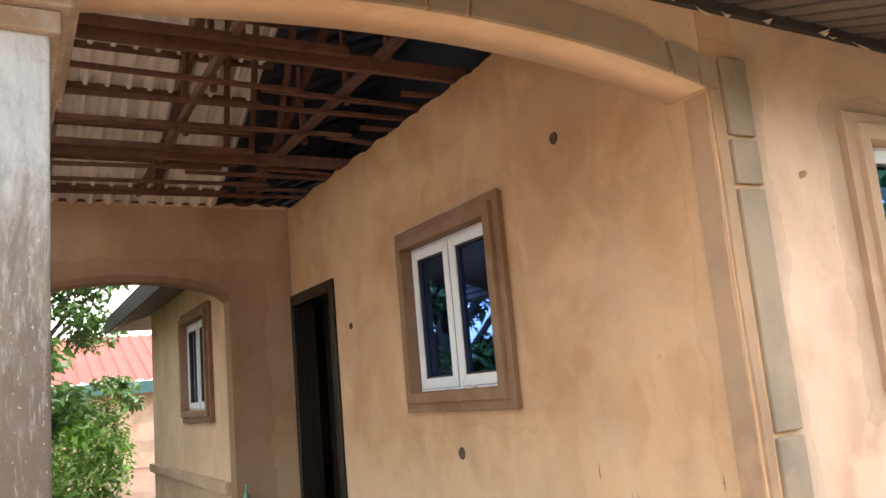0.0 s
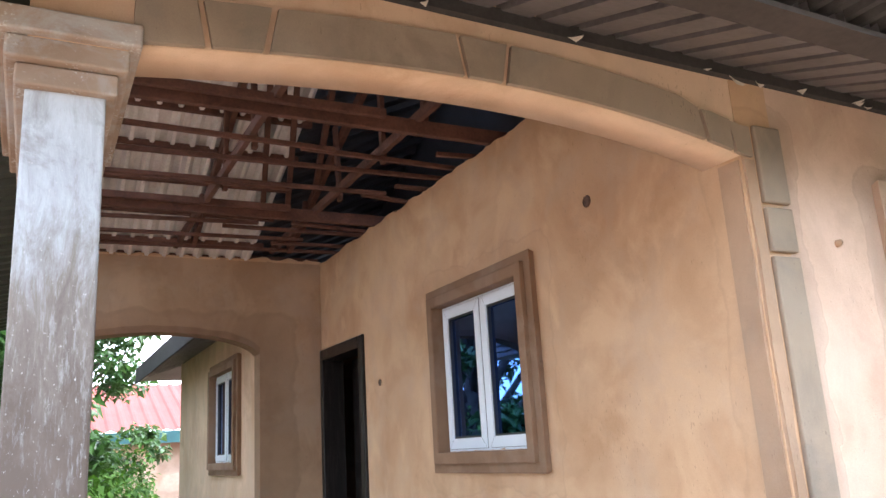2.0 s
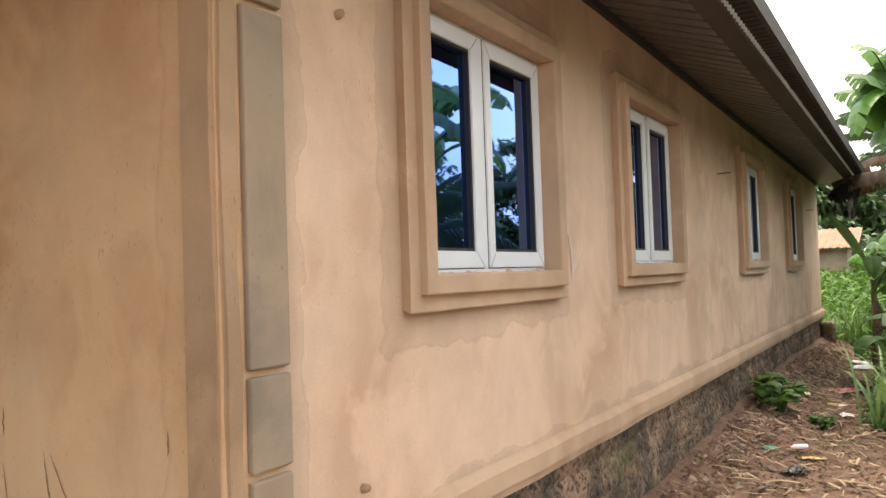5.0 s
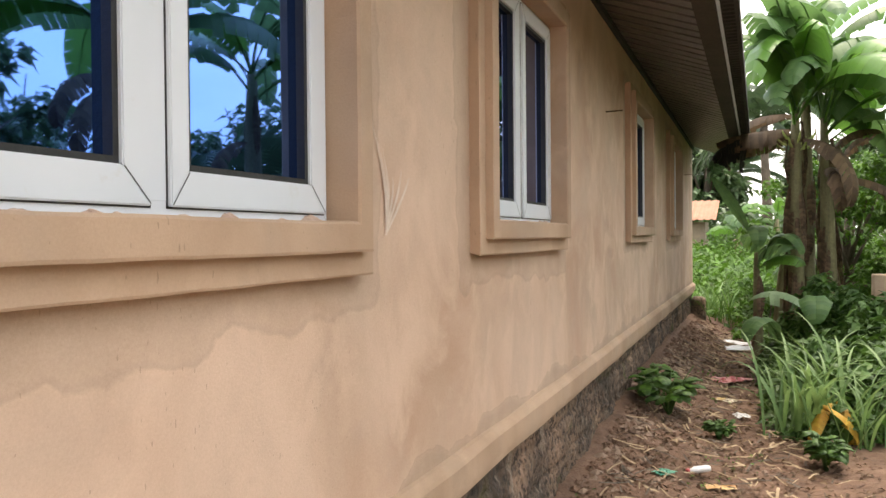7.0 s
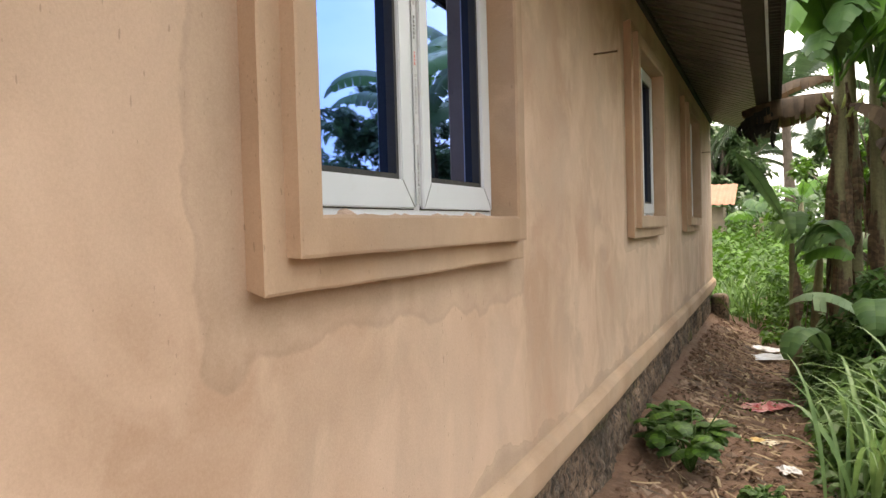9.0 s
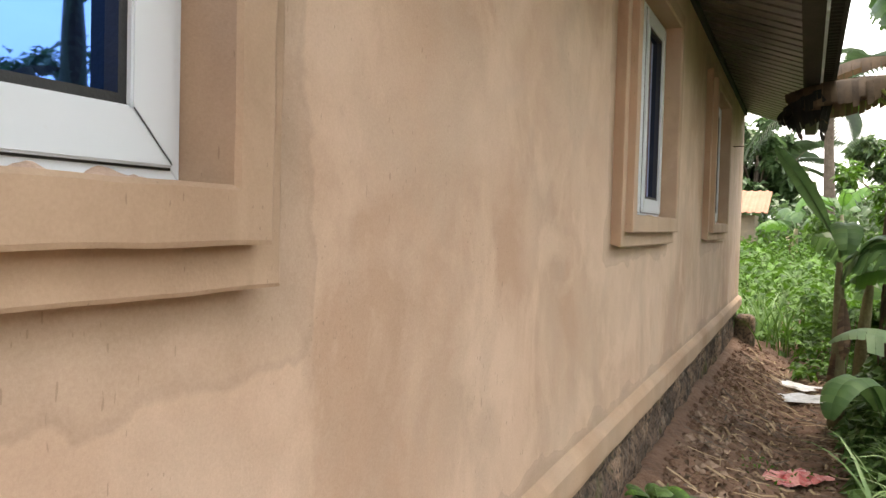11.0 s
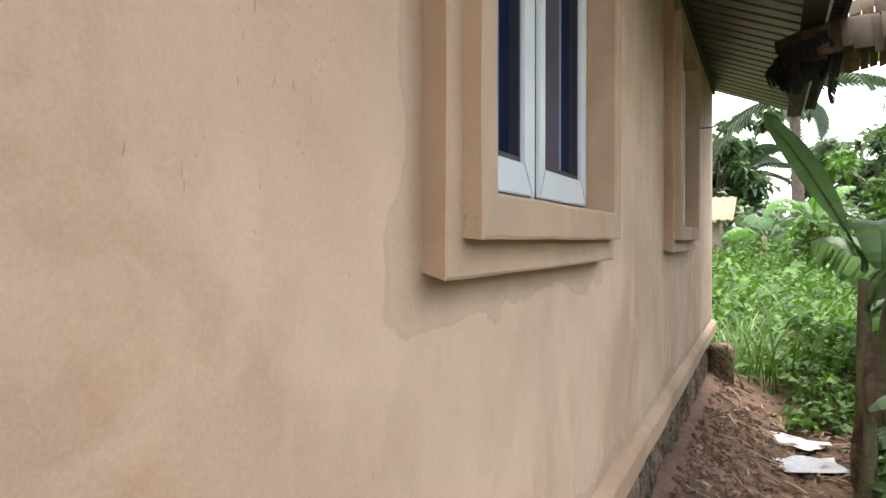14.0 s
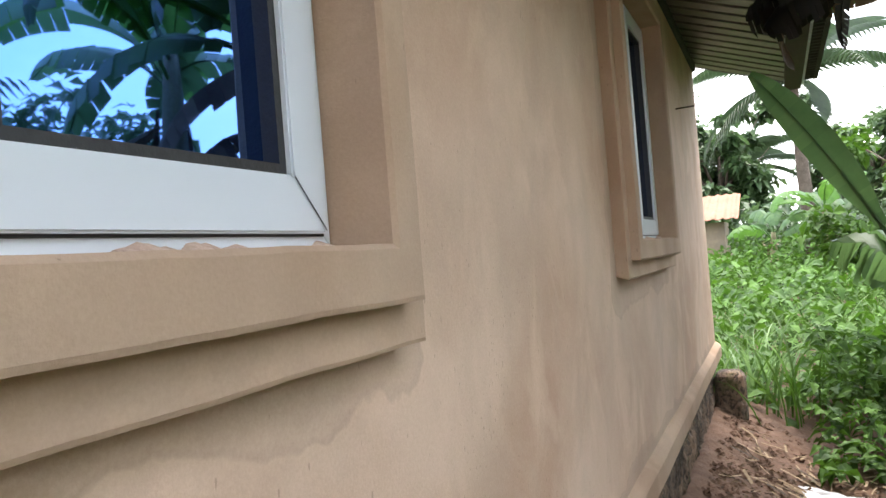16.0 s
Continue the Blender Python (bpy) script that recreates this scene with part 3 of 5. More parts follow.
# ---- porch roof timbers ----
def beam(parent, a, b, w, h, roll=0.0):
    a, b = Vector(a), Vector(b)
    bm = bmesh.new()
    L = (b - a).length
    box(bm, 0, L, -w / 2, w / 2, -h / 2, h / 2)
    bevel(bm, 0.004, 1)
    o = part("timber", bm, TIMBER, parent)
    d = (b - a).normalized()
    o.matrix_basis = Matrix.Translation(a - parent.location) @ d.to_track_quat("X", "Z").to_matrix().to_4x4() @ pose(0, 0, 0, roll)
    return o


truss = tagged(empty("roof_truss", 0, 5, 3.5), "exposed reddish brown sawn roof timbers over the porch", "roof frame", kind="structure")
rnd = random.Random(4)


def rear_z(y):
    return RIDGE_Z - 0.39 * (y - RIDGE_Y) if y > RIDGE_Y else 3.2 + (RIDGE_Z - 3.2) * (y - WY) / (RIDGE_Y - WY)


JOIST = 3.65
for y, off in ((4.42, 0.0), (6.66, 0.0)):
    beam(truss, (-1.3, y + 0.05, JOIST + 0.02), (1.95, y, JOIST), 0.05, 0.105)
    beam(truss, (-1.3, y - 0.02, JOIST + 0.05), (0.9, y - 0.06, JOIST + 0.04), 0.045, 0.06)
    beam(truss, (0.5, y + 0.09, JOIST + 0.02), (1.60, y + 0.09, JOIST + 0.02), 0.035, 0.06)
for y, x0, x1 in ((2.95, -1.3, 1.9), (3.55, -1.3, 1.9), (3.95, -1.3, 1.9), (4.92, -1.3, 0.75), (5.0, 0.5, 1.9), (5.38, -1.3, 1.9), (5.82, -1.3, 1.5), (5.97, -1.3, 0.7), (7.02, -1.3, 0.7), (7.12, 0.4, 1.9), (7.52, -1.3, 1.3), (7.62, 1.0, 1.9), (8.0, -1.3, 1.9), (4.78, 1.50, 1.95), (5.58, 1.50, 1.95), (5.94, 1.33, 1.95), (6.95, 1.0, 1.95)):
    d = rnd.uniform(-0.05, 0.05)
    beam(truss, (x0, y + d, JOIST - 0.01 + rnd.uniform(-0.02, 0.02)), (x1, y - d, JOIST - 0.01 + rnd.uniform(-0.02, 0.02)), 0.036, 0.034)
for x in (-0.85, 0.17, 1.18):
    beam(truss, (x, 2.5, JOIST + 0.09), (x - 0.03, 8.2, JOIST + 0.05), 0.045, 0.075)
    for y in (3.4, 4.45, 5.2, 6.2, 7.3):
        beam(truss, (x + 0.055, y, JOIST + 0.02), (x + 0.055, y + rnd.uniform(-0.1, 0.1), rear_z(y) - 0.05), 0.04, 0.055)
    beam(truss, (x + 0.11, 2.4, 3.2), (x + 0.11, RIDGE_Y, RIDGE_Z - 0.16), 0.05, 0.10)
    beam(truss, (x + 0.11, 8.0, rear_z(8.0) - 0.09), (x + 0.11, RIDGE_Y, RIDGE_Z - 0.16), 0.05, 0.10)
for x0, x1 in ((1.10, 0.62), (0.85, 0.40), (1.35, 0.95)):
    beam(truss, (x0, 7.4, JOIST + 0.25), (x1, 5.3, RIDGE_Z - 0.12), 0.05, 0.09)
for k in range(8):
    y = 5.35 + 0.44 * k
    beam(truss, (-1.5, y, rear_z(y) - 0.075), (1.0, y + rnd.uniform(-0.03, 0.03), rear_z(y) - 0.075), 0.05, 0.05)
beam(truss, (-1.3, BACK + 0.1, 3.635), (1.72, BACK + 0.12, 3.63), 0.10, 0.06)

# added sheet shuts light out of the loft; beam over the porch's open side
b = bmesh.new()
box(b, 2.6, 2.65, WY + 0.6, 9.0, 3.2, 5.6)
tagged(part("loft_light_block", b, SHADED_SHEET), "added dark sheet that keeps stray light out of the loft", "partition", kind="structure")
b = bmesh.new()
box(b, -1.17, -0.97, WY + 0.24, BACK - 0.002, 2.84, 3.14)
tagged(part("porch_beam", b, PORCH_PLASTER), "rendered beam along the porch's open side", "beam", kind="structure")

# lumpy mortar left on top of the walls
def crest(name, along, c0, c1, s0, s1, z, label):
    bm = bmesh.new()
    n = int((s1 - s0) / 0.05)
    prev = None
    for i in range(n + 1):
        s = s0 + (s1 - s0) * i / n
        h = 0.045 * max(0.05, 0.4 + noise.fractal((s * 6, 0, z), 0.9, 2, 4))
        o = 0.012 * noise.noise((s * 9, 3, z))
        q = [(c0 - 0.004 + o, z - 0.02), (c0 - 0.006 + o, z + h * 0.6), (c0 + 0.03, z + h), (c1, z + h * 0.8)]
        row = [bm.verts.new((s, c, zz) if along == "x" else (c, s, zz)) for c, zz in q]
        if prev:
            for k in range(3):
                bm.faces.new((prev[k], row[k], row[k + 1], prev[k + 1]))
        prev = row
    bmesh.ops.recalc_face_normals(bm, faces=bm.faces)
    return tagged(part(name, bm, PORCH_PLASTER), label, "mortar", kind="structure")


crest("wall_crest", "y", PX, PX + 0.22, WY + 0.35, BACK, 3.57, "lumpy mortar along the top of the porch wall")
crest("wall_crest_back", "x", BACK, BACK + 0.2, -1.2, PX, 3.595, "lumpy mortar along the top of the back wall")

liner = bmesh.new()
xs = [-0.978 + 2.006 * i / 40 for i in range(41)]
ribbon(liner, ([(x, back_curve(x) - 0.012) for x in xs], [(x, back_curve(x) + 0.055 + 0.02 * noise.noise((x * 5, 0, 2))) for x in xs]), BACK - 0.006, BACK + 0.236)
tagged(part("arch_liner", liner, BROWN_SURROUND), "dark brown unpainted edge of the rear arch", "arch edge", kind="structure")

# dark angle strip where the eave sheet meets the wall, with torn scraps of lining
def eave_z(x, y):
    return EAVE_Z + 0.015 * (8 - x) + SLOPE * (y - EAVE_Y)


st = bmesh.new()
prev = None
for i in range(61):
    x = -1.2 + (END + 1.2) * i / 60
    z = eave_z(x, WY) - 0.03
    o = 0.006 * noise.noise((x * 2, 0, 1))
    row = [st.verts.new(q) for q in ((x, WY + 0.002, z - 0.035 + o), (x, WY - 0.028, z - 0.03 + o), (x, WY - 0.03, z + 0.03), (x, WY + 0.002, z + 0.05))]
    if prev:
        for k in range(4):
            st.faces.new((prev[k], row[k], row[(k + 1) % 4], prev[(k + 1) % 4]))
    prev = row
bmesh.ops.recalc_face_normals(st, faces=st.faces)
tagged(part("eave_strip", st, FASCIA), "dark metal angle strip where the eave meets the wall", "trim", kind="structure")
rs = random.Random(5)
SCRAP = two_tone("torn lining paper", (0.45, 0.40, 0.32), (0.70, 0.64, 0.54), 9.0, 40.0, 0.9)
for i in range(11):
    x = rs.uniform(-0.3, 2.9)
    b = bmesh.new()
    L, w = rs.uniform(0.03, 0.13), rs.uniform(0.006, 0.028)
    vs = [b.verts.new(q) for q in ((0, 0, 0), (w, 0.004, 0.002), (L * 0.9, -0.02, -w * 0.6), (L * 0.5, -0.012, -w * 1.2), (L, -0.03, -w * 0.2))]
    b.faces.new((vs[0], vs[1], vs[2], vs[3]))
    b.faces.new((vs[1], vs[4], vs[2]))
    o = tagged(part("paper_scrap", b, SCRAP), "torn scrap of pale lining stuck under the eave", "scrap", "scraps under the eave")
    o.matrix_basis = pose(x, WY - 0.03, eave_z(x, WY) - 0.058, 0, rs.uniform(-20, 20), rs.uniform(-30, 30))

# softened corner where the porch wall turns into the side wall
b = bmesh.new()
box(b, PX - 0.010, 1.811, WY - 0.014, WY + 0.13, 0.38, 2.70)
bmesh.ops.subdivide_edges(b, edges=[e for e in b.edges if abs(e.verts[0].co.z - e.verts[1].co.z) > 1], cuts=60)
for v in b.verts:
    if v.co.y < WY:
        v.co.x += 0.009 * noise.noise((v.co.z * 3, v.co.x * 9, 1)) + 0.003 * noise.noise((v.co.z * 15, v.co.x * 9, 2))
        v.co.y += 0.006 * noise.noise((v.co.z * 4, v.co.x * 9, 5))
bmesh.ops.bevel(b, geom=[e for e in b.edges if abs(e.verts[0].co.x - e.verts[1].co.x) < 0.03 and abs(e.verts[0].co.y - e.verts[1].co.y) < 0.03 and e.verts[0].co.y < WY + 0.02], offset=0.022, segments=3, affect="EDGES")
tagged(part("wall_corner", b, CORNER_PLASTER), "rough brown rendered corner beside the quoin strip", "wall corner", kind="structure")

# ---- windows and door ----
def glass():
    """Blue reflective solar glass."""
    m, nt, b = material("tinted glass", 0.02, 1.0)
    b.inputs["Base Color"].default_value = (0.065, 0.165, 0.50, 1)
    bump(nt, b, grain(nt, 1.6, 2, 0.4), 0.03, 0.01)
    return m


GLASS = glass()
FILM = two_tone("protective film", (0.55, 0.57, 0.60), (0.72, 0.74, 0.77), 20.0, 90.0, 0.2)
FILM_GREY = two_tone("grey print", (0.25, 0.26, 0.28), (0.35, 0.36, 0.38), 20.0, 90.0, 0.5)
FILM_RED = two_tone("red print", (0.55, 0.08, 0.06), (0.65, 0.16, 0.12), 20.0, 90.0, 0.5)
CRUMB = two_tone("pinkish mortar", (0.42, 0.28, 0.21), (0.62, 0.46, 0.37), 14.0, 90.0, 0.95, relief=0.6)


def step_ring(bm, x0, x1, z0, z1, w, y0, y1, low=None):
    """A rectangular ring, of width w, on the face from y0 (front) to y1, built of four bars."""
    low = w if low is None else low
    box(bm, x0, x0 + w, y0, y1, z0, z1)
    box(bm, x1 - w, x1, y0, y1, z0, z1)
    box(bm, x0 + w, x1 - w, y0, y1, z1 - w, z1)
    box(bm, x0 + w, x1 - w, y0, y1, z0, z0 + low)


def mitred(bm, x0, x1, z0, z1, w, y0, y1, left=None):
    """A mitred frame: four bars that meet at 45 degrees."""
    out = [(x0, z0), (x1, z0), (x1, z1), (x0, z1)]
    u = w if left is None else left
    inn = [(x0 + u, z0 + w), (x1 - w, z0 + w), (x1 - w, z1 - w), (x0 + u, z1 - w)]
    for i in range(4):
        j = (i + 1) % 4
        quad = (out[i], out[j], inn[j], inn[i])
        f = [bm.verts.new((x, y0, z)) for x, z in quad]
        g = [bm.verts.new((x, y1, z)) for x, z in quad]
        bm.faces.new(f)
        bm.faces.new(g[::-1])
        for k in range(4):
            bm.faces.new((f[k], g[k], g[(k + 1) % 4], f[(k + 1) % 4]))
    bmesh.ops.recalc_face_normals(bm, faces=bm.faces)


def cast_ring(x0, x1, z0, z1, w, y0, y1, soft, seed=0):
    """A hand-run cement surround in one piece: its edges waver a little and its outer sides are undercut."""
    bm = bmesh.new()
    lip = 0.014
    prof = [(lip, y1), (0.0, y0 + 0.003), (soft, y0), (w - soft, y0), (w, y0 + soft), (w, y1)]
    corners = [(x0, z0, 1, 1), (x1, z0, -1, 1), (x1, z1, -1, -1), (x0, z1, 1, -1)]
    rows = []
    for i in range(4):
        a, b = corners[i], corners[(i + 1) % 4]
        n = 24
        for k in range(n):
            t = k / n
            px, pz = a[0] + (b[0] - a[0]) * t, a[1] + (b[1] - a[1]) * t
            row = []
            for d, y in prof:
                qx = (a[0] + a[2] * d) * (1 - t) + (b[0] + b[2] * d) * t
                qz = (a[1] + a[3] * d) * (1 - t) + (b[1] + b[3] * d) * t
                wob = 0.0026 * noise.noise((px * 5, pz * 5, seed + d * 20)) + 0.0015 * noise.noise((px * 30, pz * 30, seed))
                out = 0.0022 * noise.noise((px * 4, pz * 4, seed + 9)) if y < y1 else 0
                row.append(bm.verts.new((qx + (wob if i % 2 else 0), y + out, qz + (0 if i % 2 else wob))))
            rows.append(row)
    for a, b in zip(rows, rows[1:] + rows[:1]):
        for k in range(len(prof) - 1):
            bm.faces.new((a[k], b[k], b[k + 1], a[k + 1]))
    bmesh.ops.recalc_face_normals(bm, faces=bm.faces)
    return bm


def window(name, width, low, surround_mat, label, shift=0.0, seed=0):
    """A two-leaf window with a stepped cement surround, built along x, facing -y, at the wall face y = 0, x from 0."""
    w = tagged(empty(name, 0, 0, 0), label, "window", kind="structure")
    z0, z1 = low, low + W_H
    b = cast_ring(0, width, z0, z1, TIER + 0.004, -0.050, 0.004, 0.006, seed)
    part("outer_surround", b, surround_mat, w)
    b = cast_ring(TIER - 0.006, width - TIER + 0.006, z0 + TIER - 0.006, z1 - TIER + 0.006, TIER + 0.009, -0.086, 0.10, 0.007, seed + 3)
    part("inner_surround", b, surround_mat, w)
    a, c, lo, hi = 2 * TIER + 0.004, width - 2 * TIER - 0.004, z0 + 2 * TIER + 0.004, z1 - 2 * TIER - 0.004
    b = bmesh.new()
    mitred(b, a, c, lo, hi, 0.032, 0.016, 0.085)
    mid = (a + c) / 2 + shift
    box(b, mid - 0.036, mid + 0.036, 0.0155, 0.085, lo + 0.03, hi - 0.03)
    bevel(b, 0.002, 1)
    part("window_frame", b, ALU, w)
    for s0, s1, y, st in ((a + 0.024, mid - 0.026, 0.006, 0.074), (mid + 0.026, c - 0.024, 0.004, 0.056)):
        b = bmesh.new()
        mitred(b, s0, s1, lo + 0.020, hi - 0.020, 0.074, y, y + 0.05, st)
        bmesh.ops.bevel(b, geom=list(b.edges), offset=0.003, segments=2, affect="EDGES")
        sash = part("sash", b, ALU, w)
        b = bmesh.new()
        mitred(b, s0 - 0.0035, s1 + 0.0035, lo + 0.0165, hi - 0.0165, 0.004, 0.0135, 0.03)
        for px, pz, dx, dz in ((s0, lo + 0.02, 1, 1), (s1, lo + 0.02, -1, 1), (s0, hi - 0.02, 1, -1), (s1, hi - 0.02, -1, -1)):
            k = (st if dx > 0 else 0.074) / 0.074
            q = [(px + dx * 0.003, pz + dz * 0.0045), (px + dx * 0.0045, pz + dz * 0.003), (px + dx * 0.0725 * k, pz + dz * 0.071), (px + dx * 0.071 * k, pz + dz * 0.0725)]
            b.faces.new([b.verts.new((u, y - 0.0005, v)) for u, v in q])
        part("joint", b, GASKET, sash)
        b = bmesh.new()
        mitred(b, s0 + st - 0.002, s1 - 0.072, lo + 0.092, hi - 0.092, 0.016, y + 0.010, y + 0.045)
        part("gasket", b, GASKET, sash)
        b = bmesh.new()
        box(b, s0 + st + 0.012, s1 - 0.086, y + 0.034, y + 0.040, lo + 0.106, hi - 0.106)
        part("pane", b, GLASS, sash)
    # mortar crumbs smeared along the foot of the frame
    b = bmesh.new()
    prev = None
    n = 150
    for k in range(n + 1):
        x = a + 0.01 + (c - a - 0.02) * k / n
        h = max(0.0, 0.016 * noise.fractal((x * 9, seed * 3.1, 2), 0.7, 2.2, 5) - 0.001)
        row = [b.verts.new(q) for q in ((x, -0.014 - 1.5 * h, lo - 0.010), (x, 0.002, lo - 0.001 + h), (x, 0.0155, lo + 0.002 + 1.3 * h))]
        if prev:
            b.faces.new((prev[0], row[0], row[1], prev[1]))
            b.faces.new((prev[1], row[1], row[2], prev[2]))
        prev = row
    part("mortar_smear", b, CRUMB, w, "pinkish mortar crumbs along the frame's foot")
    return w


for i, ((x0, x1), low, shift) in enumerate(zip(SIDE_WINDOWS, SILLS, (-0.038, 0.015, -0.012, 0.0))):
    w = window("window_%d" % (i + 1), x1 - x0, low, SURROUND, "white aluminium casement window with stepped tan cement surround", shift, 11 * i)
    w.location = (x0, WY, 0)
    if i == 1:
        # strip of printed protective film left on the mullion
        mx = (x1 - x0) / 2 + shift
        b = bmesh.new()
        box(b, mx - 0.013, mx + 0.013, 0.0082, 0.0096, low + 0.175, low + 1.20)
        part("film_strip", b, FILM, w, "clear protective film with black print")
        words = bpy.data.curves.new("print", "FONT")
        words.body = "aluminium profile exponential"
        words.size, words.extrude = 0.0145, 0.0002
        words.materials.append(GASKET)
        ob = new("print", words)
        ob.parent = w
        ob.matrix_basis = Matrix.Translation((mx + 0.006, 0.0078, low + 0.165)) @ pose(0, 0, 0, 90, 0, 0) @ pose(0, 0, 0, 0, 0, 90)
        rf = random.Random(6)
        for z0, L, mat in ((0.42, 0.10, FILM_GREY), (0.55, 0.035, FILM_RED), (0.62, 0.06, GASKET), (0.71, 0.11, FILM_GREY), (0.86, 0.16, GASKET)):
            b = bmesh.new()
            z = low + z0
            while z < low + z0 + L:
                step = rf.uniform(0.004, 0.010)
                box(b, mx - 0.005, mx - 0.005 + rf.uniform(0.005, 0.010), 0.0076, 0.0080, z, z + step)
                z += step + 0.003
            part("print_bar", b, mat, w)
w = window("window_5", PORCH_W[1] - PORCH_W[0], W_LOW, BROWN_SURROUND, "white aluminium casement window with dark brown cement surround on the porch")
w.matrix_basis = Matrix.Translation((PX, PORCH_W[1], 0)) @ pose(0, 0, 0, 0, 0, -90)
w = window("window_6", W0[1] - W0[0], W_LOW, BROWN_SURROUND, "white casement window with brown surround on the rear wing")
w.matrix_basis = Matrix.Translation((1.05, W0[1], 0)) @ pose(0, 0, 0, 0, 0, -90)

door = tagged(empty("door_1", PX, DOOR[0], FLOOR_Z), "black stained panelled wooden door standing ajar in a splintered frame", "door", kind="structure")
DW, DH = DOOR[1] - DOOR[0], DOOR[3] - DOOR[2]
b = bmesh.new()
box(b, -0.03, 0.22, -0.07, 0.05, 0, DH + 0.07)
box(b, -0.03, 0.22, DW - 0.05, DW + 0.03, 0, DH + 0.07)
box(b, -0.03, 0.22, 0.05, DW - 0.05, DH - 0.05, DH + 0.07)
bevel(b, 0.01)
part("door_frame", b, DOOR_WOOD, door)
leaf = bmesh.new()
LW = DW - 0.12
box(leaf, 0, 0.04, 0, LW, 0.012, DH - 0.055)
bevel(leaf, 0.004, 1)
leaf_ob = part("door_leaf", leaf, DOOR_WOOD, door)
leaf_ob.matrix_basis = pose(0.14, 0.055, 0, 0, 0, -9)
for y0, y1 in ((0.10, LW / 2 - 0.05), (LW / 2 + 0.05, LW - 0.10)):
    for z0, z1 in ((0.15, 0.85), (1.0, 1.55), (1.68, 2.0)):
        b = bmesh.new()
        box(b, -0.018, 0.0, y0, y1, z0, z1)
        bmesh.ops.bevel(b, geom=[e for e in b.edges], offset=0.012, segments=1, affect="EDGES")
        part("door_panel", b, DOOR_WOOD, leaf_ob)

# ---- ground ----
def ground_z(x, y):
    z = -0.17
    if x > 9:
        z -= 0.10 * min(1, (x - 9) / 6)
    d = max(0.0, WY - y)
    if 1.5 < x < 17.5 and y < 3 and d < 0.9:
        k = max(0.0, min(1.0, (x - 6) / 6))
        z += (0.05 + 0.27 * k) * max(0.0, 1 - d / 0.75) ** 1.3
    if y < 0.6 and x > 6:
        z += 0.10 * min(1.0, (0.6 - y) / 1.0)
    z += 0.03 * noise.fractal((x * 0.9, y * 0.9, 5), 1, 2, 3)
    return z


def sheet(x0, x1, y0, y1, nx, ny, drop=0.0, rough=1.0):
    bm = bmesh.new()
    rows = []
    for i in range(nx + 1):
        x = x0 + (x1 - x0) * i / nx
        row = []
        for k in range(ny + 1):
            y = y0 + (y1 - y0) * k / ny
            z = ground_z(x, y) + rough * (0.020 * noise.fractal((x * 4, y * 4, 1), 0.8, 2, 4) + 0.012 * abs(noise.noise((x * 14, y * 14, 3))))
            row.append(bm.verts.new((x, y, z - drop)))
        rows.append(row)
    for a, b in zip(rows, rows[1:]):
        for k in range(ny):
            bm.faces.new((a[k], b[k], b[k + 1], a[k + 1]))
    for f in bm.faces:
        f.smooth = True
    return bm
gb = bmesh.new()
xs = [-600, -60, -20, -6] + [-2 + 0.5 * i for i in range(41)] + [22, 40, 90, 700]
ys = [-600, -60, -20, -8] + [-4 + 0.4 * i for i in range(16)] + [3.0, 8, 14, 30, 90, 700]
rows = [[gb.verts.new((x, y, ground_z(x, y) - 0.03)) for y in ys] for x in xs]
for a, b in zip(rows, rows[1:]):
    for k in range(len(ys) - 1):
        gb.faces.new((a[k], b[k], b[k + 1], a[k + 1]))
for f in gb.faces:
    f.smooth = True
tagged(part("ground", gb, EARTH), "bare brown earth ground reaching to the horizon", "ground", kind="structure")
tagged(part("path", sheet(3.0, 19.0, -0.6, 2.3, 400, 90), EARTH), "trodden reddish brown earth path strewn with clods and leaf litter", "path", kind="structure")
tagged(part("yard", sheet(-14.0, 3.0, -12.0, 2.04, 90, 80, -0.012), BOUNCE_GROUND), "unseen brown ground in front of the porch, made paler to bounce light up", "yard", kind="structure")

# ---- plants ----
def leafy(name, dark, light, rough=0.45, through_light=0.3):
    m, nt, b = material(name, rough)
    g = nt.nodes.new("ShaderNodeNewGeometry")
    c = ramp(nt, g.outputs["Random Per Island"], [(0.0, dark), (0.6, tuple((p + q) / 2 for p, q in zip(dark, light))), (1.0, light)])
    c = mix(nt, 0.35, c, ramp(nt, grain(nt, 9.0, 3, 0.6), [(0.35, dark), (0.7, light)]))
    nt.links.new(c, b.inputs["Base Color"])
    tr = nt.nodes.new("ShaderNodeBsdfTranslucent")
    nt.links.new(mix(nt, 0.5, c, tuple(min(1.0, v * 1.6) for v in light)), tr.inputs["Color"])
    mx = nt.nodes.new("ShaderNodeMixShader")
    mx.inputs[0].default_value = through_light
    nt.links.new(b.outputs[0], mx.inputs[1])
    nt.links.new(tr.outputs[0], mx.inputs[2])
    nt.links.new(mx.outputs[0], nt.nodes["Material Output"].inputs["Surface"])
    return m


FIELD_LEAF = leafy("field leaf", (0.011, 0.042, 0.004), (0.110, 0.245, 0.022), 0.7, 0.2)
BUSH_LEAF = leafy("bush leaf", (0.016, 0.055, 0.011), (0.100, 0.20, 0.036), 0.6, 0.2)
TREE_LEAF = leafy("tree leaf", (0.02, 0.06, 0.015), (0.085, 0.17, 0.04), 0.35)
FAR_LEAF = leafy("far leaf", (0.035, 0.075, 0.03), (0.10, 0.17, 0.06))
BANANA_LEAF = leafy("banana leaf", (0.05, 0.12, 0.04), (0.14, 0.25, 0.08), 0.5, 0.35)
